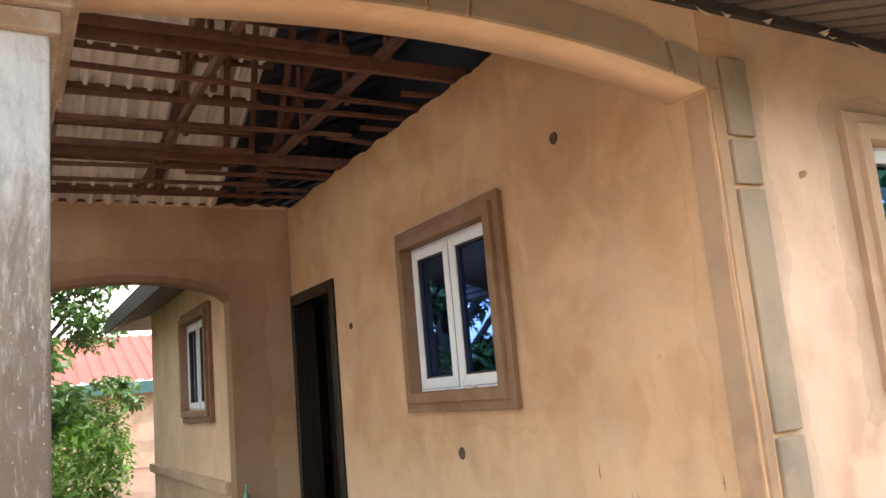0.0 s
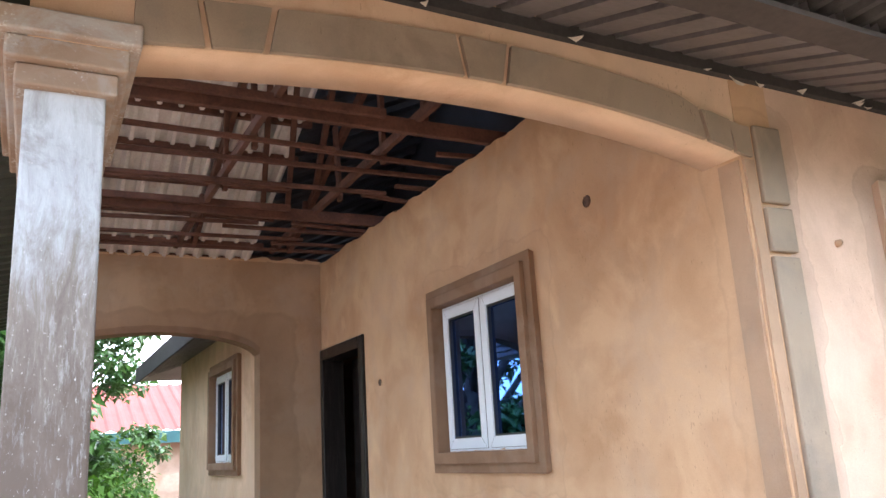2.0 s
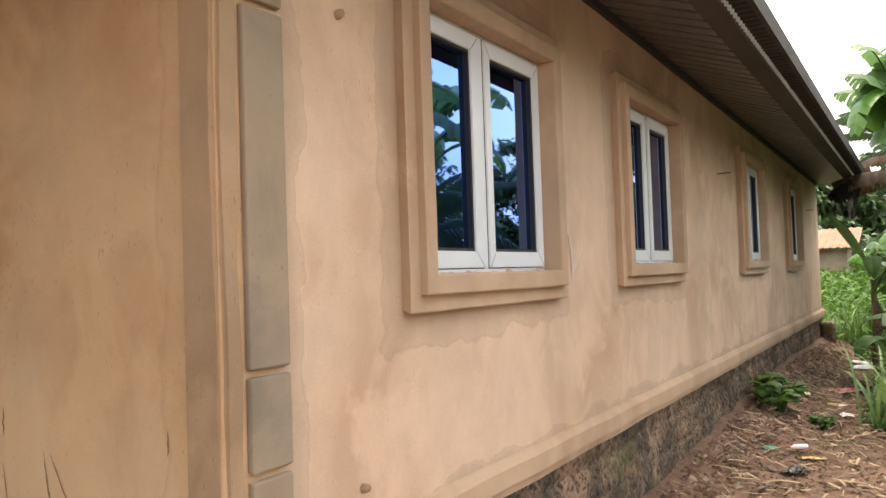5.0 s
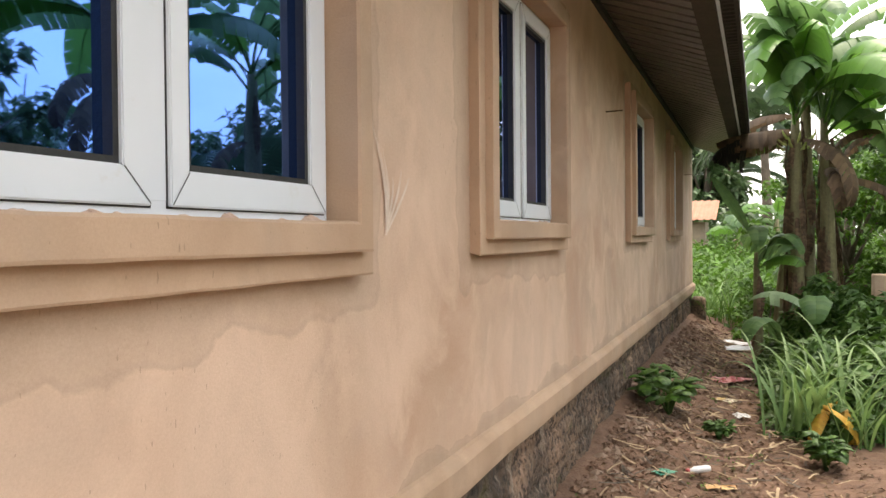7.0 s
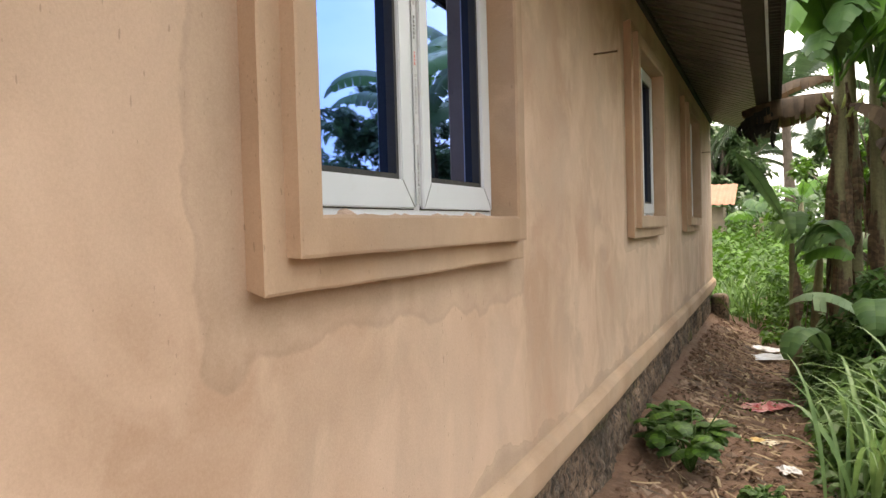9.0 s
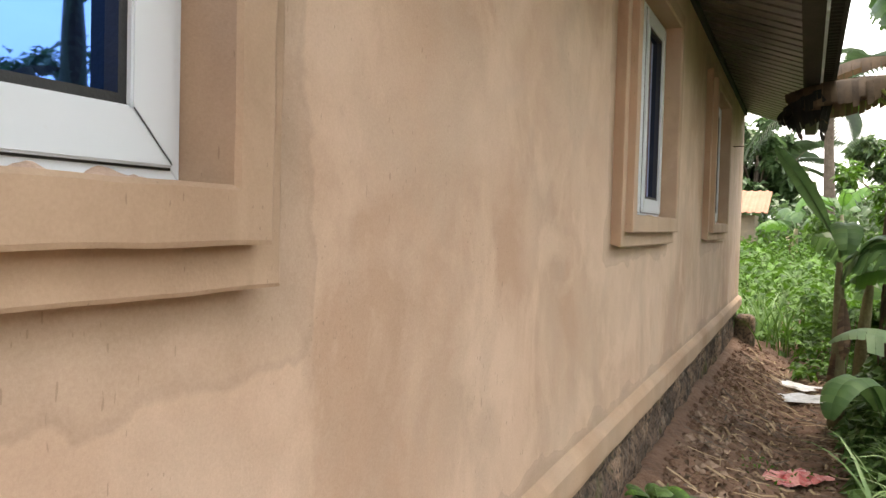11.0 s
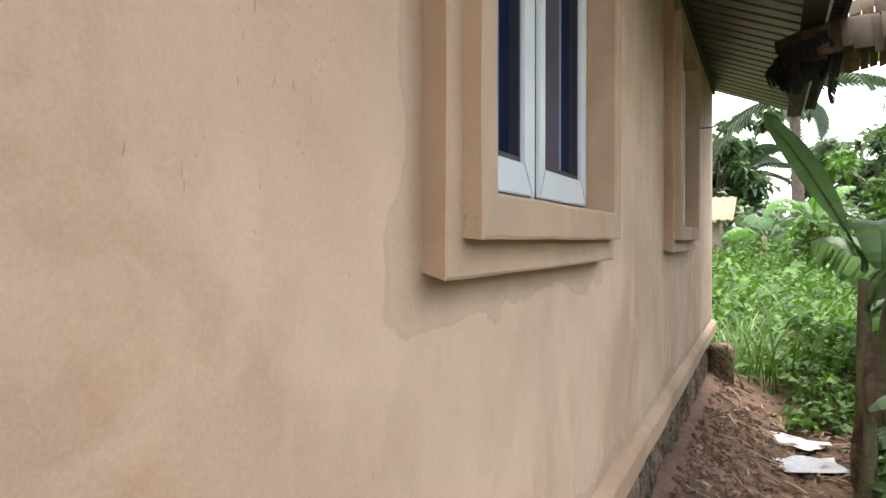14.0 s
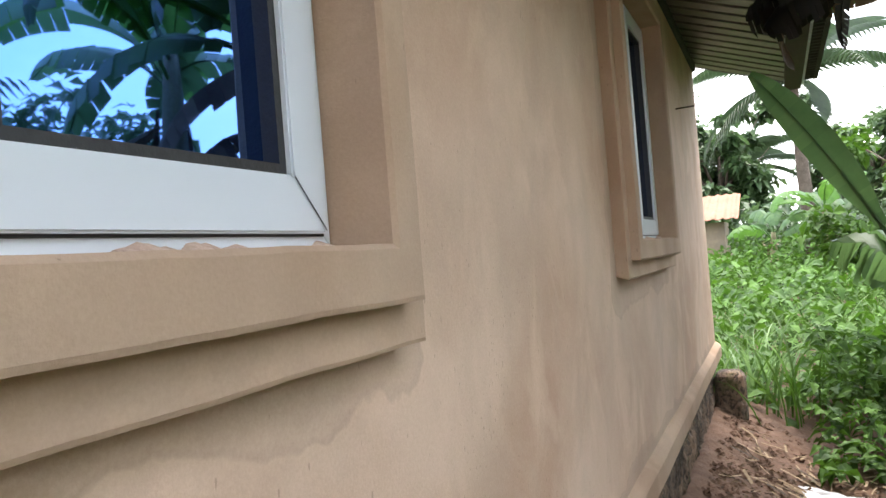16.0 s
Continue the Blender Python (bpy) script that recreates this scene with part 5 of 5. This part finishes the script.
# small leafy weed at the foot of the wall
def weed(x, y, size, seed, label):
    rng = random.Random(seed)
    g = ground_z(x, y)
    p = tagged(empty("weed", x, y, g), label, "weed", "weeds")
    for i in range(15):
        a, hh, rr = i * 2.4, size * rng.uniform(0.5, 1.0), size * rng.uniform(0.2, 0.6)
        tip = Vector((rr * math.cos(a), rr * math.sin(a), hh))
        part("stalk", tube(bmesh.new(), [(0, 0, -0.03), tip * 0.5 + Vector((0, 0, 0.05)), tip], [0.007, 0.005, 0.003], 5), BUSH_LEAF, p)
        for j in range(5):
            yaw = a + rng.uniform(-1.3, 1.3)
            o = big_leaf(Vector((x, y, g)) + tip * rng.uniform(0.55, 1.0), yaw, rng.uniform(-0.1, 0.7), size * rng.uniform(0.26, 0.46), size * rng.uniform(0.16, 0.27), rng.uniform(0.6, 1.6), rng, BUSH_LEAF if rng.random() < 0.85 else FIELD_LEAF, p, tears=0.0, fold=0.2, stalk=0.1)
    return p


weed(8.95, 1.86, 0.42, 5, "low leafy green weed at the foot of the wall")
weed(9.25, 2.0, 0.32, 6, "low leafy green weed at the foot of the wall")
weed(8.55, 1.45, 0.16, 8, "small leafy weed on the earth path")
weed(7.9, 0.75, 0.25, 9, "small leafy weed on the earth path")

# trees
leafy_tree(-3.3, 14.0, 9.5, 3.6, 11, "dense dark broadleaf tree beside the porch", 0.24, 26000, low=0.12)
leafy_tree(-0.9, 18.5, 7.0, 2.6, 12, "broadleaf tree behind the porch", 0.20, 9000, low=0.25)
leafy_tree(-6.8, 10.5, 9.0, 3.6, 13, "dense dark broadleaf tree beside the porch", 0.24, 16000, low=0.12)
leafy_tree(-9.0, 3.0, 7.5, 3.4, 14, "broadleaf tree facing the porch", 0.24, 7000)
for i, (x, y, h, c) in enumerate(((44, 3.6, 7.0, 2.6), (48, 7.5, 8.5, 3.4), (50, -2.5, 7.5, 3.0), (42, -6.0, 8.0, 3.2), (46, 12, 8, 3.2), (40, 18, 8, 3.5), (36, -12, 8, 3.5))):
    leafy_tree(x, y, h, c, 50 + i, "distant broadleaf tree beyond the field", 0.45, 8000, FAR_LEAF, 0.2)
for i, (x, y) in enumerate(((3, -11), (7.5, -13), (11, -10), (15, -12), (20, -9), (-2, -12), (0.5, -9.5), (5.2, -14), (9.3, -13.5), (13.2, -14))):
    leafy_tree(x, y, 4.5 + (i * 1.7) % 2.0 + (i > 5), 2.6, 70 + i, "broadleaf tree across the path", 0.35, 3500, FAR_LEAF, 0.15)
palm(32, 0.8, 5.6, 3.4, 5, "distant coconut palm beyond the field")
palm(46, 2.6, 4.6, 3.6, 6, "distant coconut palm beyond the field")
palm(6.5, -9.0, 3.4, 3.2, 7, "short palm across the path")
palm(12.6, -4.3, 2.3, 2.6, 9, "short palm across the path")
banana_plant(30, 0.6, 2.2, 0.12, 7, 61, "distant banana plant in the field", 0)
banana_plant(31, 1.8, 1.8, 0.12, 6, 62, "distant banana plant in the field", 0)

leafy_tree(17.0, -0.25, 3.1, 1.35, 91, "bright green leafy shrub behind the banana clump", 0.13, 7000, FIELD_LEAF, 0.15)

# ---- far buildings ----
RED_ROOF = two_tone("red roof sheet", (0.20, 0.032, 0.026), (0.29, 0.055, 0.042), 1.2, 20.0, 0.85)
TEAL = two_tone("teal fascia", (0.02, 0.08, 0.085), (0.04, 0.13, 0.13), 2.0, 20.0, 0.6)
RUST_ROOF = two_tone("orange rusted roof", (0.32, 0.135, 0.08), (0.42, 0.205, 0.135), 1.5, 12.0, 0.95)
far = tagged(empty("house", 2, 26, -0.2), "distant bungalow with red metal roof and teal fascia", "house")
b = bmesh.new()
box(b, -9, 11, 0.6, 7, 0, 2.35)
part("wall", b, PLASTER, far)
part("roof", corrugated("y", 0, 5, -10, 12, 0.4, 0.05, lambda u, v, h: (v, u, 2.65 + 0.36 * u + h), 0.02), RED_ROOF, far)
b = bmesh.new()
box(b, -10, 12, -0.05, 0.03, 2.28, 2.64)
part("fascia", b, TEAL, far)
for x in (-6, -2, 2, 6):
    b = bmesh.new()
    box(b, x, x + 1.2, 0.55, 0.62, 0.9, 2.0)
    part("window", b, GASKET, far)

hut = tagged(empty("hut", 34, 4.2, -0.2), "distant small hut with orange rusted roof", "hut")
b = bmesh.new()
box(b, -1.0, 1.2, -1.2, 1.5, 0, 2.1)
part("wall", b, GREY_CEMENT, hut)
part("roof", corrugated("x", -1.5, 1.5, -1.6, 2.2, 0.25, 0.03, lambda u, v, h: (u, v, 2.55 + 0.27 * u + h), 0.02), RUST_ROOF, hut)

# stub of a rendered boundary wall across the undergrowth
b = bmesh.new()
box(b, 13.9, 14.15, -3.2, -0.24, -0.3, 0.86)
bevel(b, 0.02)
tagged(part("boundary_wall", b, PLASTER), "low rendered boundary wall among the plants", "wall", kind="structure")

# concrete slab leaning at the far corner
b = bmesh.new()
vs = box(b, END - 0.15, END + 0.12, WY - 0.22, WY + 0.03, -0.25, 0.34)
bevel(b, 0.07, 3)
tagged(part("concrete_block", b, ROUGH_BLOCK), "weathered dark concrete block standing at the wall's foot", "block")

# ---- litter on the path ----
def crumpled(name, x, y, sx, sy, h, mat, seed, label, category="litter"):
    bm = bmesh.new()
    n = 9
    g = ground_z(x, y) + 0.012
    rows = []
    for i in range(n + 1):
        row = []
        for k in range(n + 1):
            u, v = i / n - 0.5, k / n - 0.5
            edge = 1 + 0.3 * noise.noise((u * 4, v * 4, seed))
            z = h * (0.35 + 0.8 * abs(noise.fractal((u * 3, v * 3, seed), 1, 2, 3))) * (1 - 1.6 * max(abs(u), abs(v)) ** 2)
            row.append(bm.verts.new((u * sx * edge, v * sy * edge, z)))
        rows.append(row)
    for a, b in zip(rows, rows[1:]):
        for k in range(n):
            bm.faces.new((a[k], b[k], b[k + 1], a[k + 1]))
    o = part(name, bm, mat)
    o.matrix_basis = pose(x, y, g, 0, 0, seed * 47 % 360)
    return tagged(o, label, category, "litter on the path")


RED_PLASTIC = two_tone("red plastic", (0.45, 0.03, 0.04), (0.75, 0.35, 0.33), 6.0, 30.0, 0.35, spread=(0.45, 0.55))
WHITE_PLASTIC = two_tone("white plastic", (0.45, 0.44, 0.46), (0.75, 0.74, 0.75), 5.0, 30.0, 0.35)
YELLOW_PLASTIC = two_tone("yellow wrapper", (0.55, 0.32, 0.03), (0.75, 0.68, 0.55), 9.0, 30.0, 0.4, spread=(0.45, 0.55))
ORANGE_PAPER = two_tone("orange wrapper", (0.55, 0.18, 0.04), (0.60, 0.50, 0.25), 9.0, 30.0, 0.6)
GREEN_PLASTIC = two_tone("green plastic", (0.03, 0.18, 0.12), (0.10, 0.35, 0.24), 9.0, 30.0, 0.4)
BLACK_PLASTIC = two_tone("black plastic", (0.01, 0.01, 0.014), (0.04, 0.04, 0.05), 9.0, 30.0, 0.3)
STRAW = two_tone("straw", (0.22, 0.15, 0.09), (0.45, 0.34, 0.22), 8.0, 40.0, 0.9)
crumpled("plastic_bag", 11.2, 1.46, 0.42, 0.26, 0.09, RED_PLASTIC, 3, "crumpled red and white plastic bag on the path")
crumpled("wrapper", 10.2, 1.80, 0.16, 0.12, 0.05, YELLOW_PLASTIC, 4, "yellow and white food wrapper on the path")
crumpled("wrapper", 10.0, 1.46, 0.20, 0.12, 0.04, YELLOW_PLASTIC, 5, "yellow and white food wrapper on the path")
crumpled("wrapper", 7.25, 1.38, 0.18, 0.10, 0.03, ORANGE_PAPER, 6, "orange paper wrapper on the path")
crumpled("plastic_bag", 7.3, 1.72, 0.14, 0.10, 0.04, GREEN_PLASTIC, 7, "crumpled green plastic on the path")
crumpled("plastic_bag", 9.3, 1.30, 0.16, 0.12, 0.06, WHITE_PLASTIC, 8, "crumpled clear plastic on the path")
crumpled("plastic_bag", 14.9, 1.55, 0.55, 0.30, 0.06, WHITE_PLASTIC, 9, "flattened white plastic sack at the end of the path")
crumpled("plastic_bag", 14.1, 1.50, 0.60, 0.36, 0.07, WHITE_PLASTIC, 10, "flattened white plastic sack at the end of the path")
crumpled("plastic_bag", 6.7, 1.45, 0.22, 0.14, 0.05, BLACK_PLASTIC, 11, "crumpled black plastic on the path")
for i, (x, y) in enumerate(((8.7, 0.66), (8.85, 0.6), (8.6, 0.72))):
    lf = tagged(empty("fallen_leaf", x, y, ground_z(x, y)), "yellowed dying leaf at the foot of the grass", "leaf", "fallen leaves")
    big_leaf((x, y, ground_z(x, y) + 0.28), 2.5 + i, -0.4, 0.40, 0.11, 1.4, rl, YELLOW_LEAF, lf, tears=0.1, fold=0.4, stalk=0.05)

bottle = tagged(empty("plastic_bottle", 7.5, 1.46, ground_z(7.5, 1.46) + 0.05), "small white plastic bottle with red cap lying on the path", "bottle")
b = bmesh.new()
tube(b, [(0, 0, 0), (0.02, 0, 0), (0.11, 0, 0), (0.135, 0, 0), (0.15, 0, 0)], [0.018, 0.022, 0.022, 0.010, 0.010], 12)
part("body", b, WHITE_PLASTIC, bottle)
b = bmesh.new()
tube(b, [(0.148, 0, 0), (0.17, 0, 0)], [0.012, 0.012], 12)
part("cap", b, RED_PLASTIC, bottle)
bottle.rotation_euler = (0, 0, 2.2)

CHIP = two_tone("mortar chip", (0.14, 0.09, 0.065), (0.34, 0.24, 0.18), 6.0, 40.0, 0.95)
# clods, stones and dry stalks, too many to count
def clods(name, count, seed, place, size, mat, label):
    nr = random.Random(seed)
    V, F = [], []
    for _ in range(count):
        x, y = place(nr)
        s = size * nr.uniform(0.3, 1.2) ** 1.5
        z = ground_z(x, y) + s * 0.15
        k = len(V)
        a = nr.uniform(0, 6.28)
        for (px, py, pz) in ((1, 0, 0), (0.3, 0.9, 0), (-0.8, 0.6, 0), (-0.8, -0.6, 0), (0.3, -0.9, 0), (0.3, 0.1, 0.75), (-0.35, -0.1, 0.6), (0, 0, -0.5)):
            q = nr.uniform(0.7, 1.25)
            V.append((x + s * q * (px * math.cos(a) - py * math.sin(a)), y + s * q * (px * math.sin(a) + py * math.cos(a)), z + s * q * pz * 0.8))
        F += [(k + i, k + (i + 1) % 5, k + (5 if i in (0, 1, 4) else 6)) for i in range(5)] + [(k + 1, k + 6, k + 5), (k + 4, k + 5, k + 6)] + [(k + (i + 1) % 5, k + i, k + 7) for i in range(5)]
    me = bpy.data.meshes.new(name)
    me.from_pydata(V, [], F)
    me.materials.append(mat)
    return tagged(new(name, me), label, "earth", kind="stuff")


clods("clods", 2600, 3, lambda r: (r.uniform(4.0, 16.6), WY - 0.05 - abs(r.gauss(0, 0.30))), 0.030, EARTH, "loose clods of earth along the wall")
clods("mortar_chips", 520, 9, lambda r: (r.uniform(3.6, 13.5), WY - 0.08 - abs(r.gauss(0, 0.34))), 0.042, CHIP, "flat chips of dropped mortar along the wall")
clods("path_clods", 1800, 4, lambda r: (r.uniform(5.0, 15.5), r.uniform(0.4, 2.1)), 0.016, EARTH, "small clods and stones on the path")


def stalks(name, count, seed, label, mat, x0=5.0, x1=16.0, y0=0.7, y1=2.0):
    nr = random.Random(seed)
    V, F = [], []
    for _ in range(count):
        x, y, a, L = nr.uniform(x0, x1), nr.uniform(y0, y1), nr.uniform(0, 6.28), nr.uniform(0.05, 0.22)
        w = nr.uniform(0.002, 0.009)
        dx, dy = math.cos(a), math.sin(a)
        k = len(V)
        for t in (0, 0.5, 1):
            px, py = x + dx * L * t, y + dy * L * t
            z = ground_z(px, py) + 0.022 + 0.02 * nr.random()
            V += [(px - dy * w, py + dx * w, z), (px + dy * w, py - dx * w, z + 0.004)]
        F += [(k, k + 2, k + 3, k + 1), (k + 2, k + 4, k + 5, k + 3)]
    me = bpy.data.meshes.new(name)
    me.from_pydata(V, [], F)
    me.materials.append(mat)
    return tagged(new(name, me), label, "litter", kind="stuff")


stalks("dry_stalks", 900, 5, "dry stalks and leaf scraps on the earth path", STRAW)
stalks("dark_stalks", 500, 6, "dark rotting stalks on the earth path", BARK)

# ---- small things on the walls and the porch ----
METAL = two_tone("rusty metal", (0.10, 0.05, 0.03), (0.22, 0.13, 0.09), 20.0, 60.0, 0.6, 0.5)
for x, z in ((8.15, 2.33), (14.9, 2.33)):
    b = bmesh.new()
    tube(b, [(0, 0.01, 0), (0, -0.12, 0.003), (0, -0.124, 0.003)], [0.005, 0.005, 0.009], 8)
    o = tagged(part("nail", b, METAL), "rusty nail sticking out of the wall", "nail", "nails in the wall")
    o.location = (x, WY, z)
# flat discs on the wall; the hole's inner dark is put into the colour
PIT = two_tone("painted hole dark", (0.03, 0.02, 0.015), (0.12, 0.07, 0.05), 20.0, 60.0, 0.95)
for k, (y, z, r) in enumerate(((3.365, 2.845, 0.026), (4.765, 1.02, 0.030), (6.60, 2.10, 0.022))):
    b = bmesh.new()
    n = 12
    c = b.verts.new((-0.001, 0, 0))
    ring = [b.verts.new((-0.002, r * (1 + 0.3 * noise.noise((i, k, 1))) * math.cos(6.283 * i / n), r * (1 + 0.3 * noise.noise((i, k, 2))) * math.sin(6.283 * i / n))) for i in range(n)]
    lip = [b.verts.new((-0.006, v.co.y * 1.2, v.co.z * 1.2)) for v in ring]
    out = [b.verts.new((0.002, v.co.y * 1.45, v.co.z * 1.45)) for v in ring]
    for i in range(n):
        j = (i + 1) % n
        b.faces.new((c, ring[i], ring[j]))
        b.faces.new((ring[i], lip[i], lip[j], ring[j]))
        b.faces.new((lip[i], out[i], out[j], lip[j]))
    o = tagged(part("hole_disc", b, PIT), "flat disc on the render with a hole's dark in its colour", "hole", "holes in the wall", kind="structure")
    o.location = (PX - 0.003, y, z)

GLASS_GREEN = material("green bottle glass", 0.08)[0]
GLASS_GREEN.node_tree.nodes["Principled BSDF"].inputs["Base Color"].default_value = (0.10, 0.20, 0.15, 1)
bt = tagged(empty("glass_bottle", 1.08, 8.08, FLOOR_Z + 0.01), "green glass bottle standing on the porch floor", "bottle")
part("body", tube(bmesh.new(), [(0, 0, 0), (0, 0, 0.005), (0, 0, 0.17), (0, 0, 0.21), (0, 0, 0.29)], [0.03, 0.034, 0.034, 0.016, 0.013], 14), GLASS_GREEN, bt)
crumpled("plastic_bag", 1.5, 7.45, 0.24, 0.16, 0.07, WHITE_PLASTIC, 13, "crumpled clear plastic bag by the door").location.z = FLOOR_Z + 0.012
for k, (x, y, L, a) in enumerate(((0.75, 7.85, 0.75, 8), (0.95, 7.55, 0.55, -18), (1.1, 8.0, 0.35, 40), (0.5, 7.9, 0.5, 4))):
    b = bmesh.new()
    box(b, 0, L, -0.012, 0.012, 0, 0.018)
    bevel(b, 0.003, 1)
    o = tagged(part("stick", b, STRAW), "thin broken stick of wood on the porch floor", "stick", "sticks on the floor")
    o.matrix_basis = pose(x, y, FLOOR_Z + 0.006, 0, 0, a)

# white scrape marks fanned over the render
SCRAPE = two_tone("chalky scrape", (0.62, 0.50, 0.41), (0.73, 0.62, 0.53), 9.0, 60.0, 0.95)
sc = bmesh.new()
rs = random.Random(8)
for i in range(7):
    a = 0.62 + 0.16 * i + rs.uniform(-0.04, 0.04)
    L = rs.uniform(0.16, 0.34)
    for off in (0, 0.006):
        prev = None
        for k in range(9):
            t = k / 8
            x = 4.31 + L * t * math.cos(a + 0.4 * t) + off
            z = 1.40 + 0.01 * i + L * t * math.sin(a + 0.25 * (1 - t))
            wv = 0.0020 * math.sin(math.pi * min(1, t + 0.08)) + 0.0006
            yy = WY - 0.0045 - 0.0004 * i - off * 0.03
            row = (sc.verts.new((x - wv, yy, z + wv)), sc.verts.new((x + wv, yy, z - wv)))
            if prev:
                sc.faces.new((prev[0], prev[1], row[1], row[0]))
            prev = row
tagged(part("scrape_marks", sc, SCRAPE), "fan of chalky white scrape marks on the render", "marks", kind="structure")

# cut ends of conduit in the side wall
for x, z in ((2.354, 0.70), (2.286, 2.335)):
    b = bmesh.new()
    tube(b, [(0, 0.02, 0), (0, -0.012, 0.004), (0, -0.026, 0.006)], [0.017, 0.016, 0.013], 10)
    o = tagged(part("conduit_stub", b, CORNER_PLASTER), "cut end of conduit set in the render", "conduit", "conduit ends")
    o.location = (x, WY, z)

# brown run marks and cracks low on the porch wall
RUN = two_tone("brown run mark", (0.17, 0.09, 0.05), (0.27, 0.16, 0.09), 12.0, 60.0, 0.95)
rc = random.Random(12)
for y0, z0, L, lean in ((3.306, 0.83, 0.42, 0.07), (3.07, 0.885, 0.26, 0.06), (3.03, 0.88, 0.22, 0.14), (3.30, 1.02, 0.10, 0.0), (2.45, 1.0, 0.08, 0.0), (2.62, 0.62, 0.14, 0.02)):
    b = bmesh.new()
    prev = None
    for k in range(13):
        t = k / 12
        yy = y0 - lean * t + 0.006 * noise.noise((t * 5, y0 * 9, 2))
        wd = 0.0045 * math.sin(math.pi * min(1, t * 0.92 + 0.06)) * (0.7 + 0.6 * rc.random())
        row = (b.verts.new((PX - 0.003, yy - wd, z0 - L * t)), b.verts.new((PX - 0.003, yy + wd, z0 - L * t)))
        if prev:
            b.faces.new((prev[0], prev[1], row[1], row[0]))
        prev = row
    tagged(part("run_mark", b, RUN), "thin brown run mark on the porch render", "mark", "run marks", kind="structure")
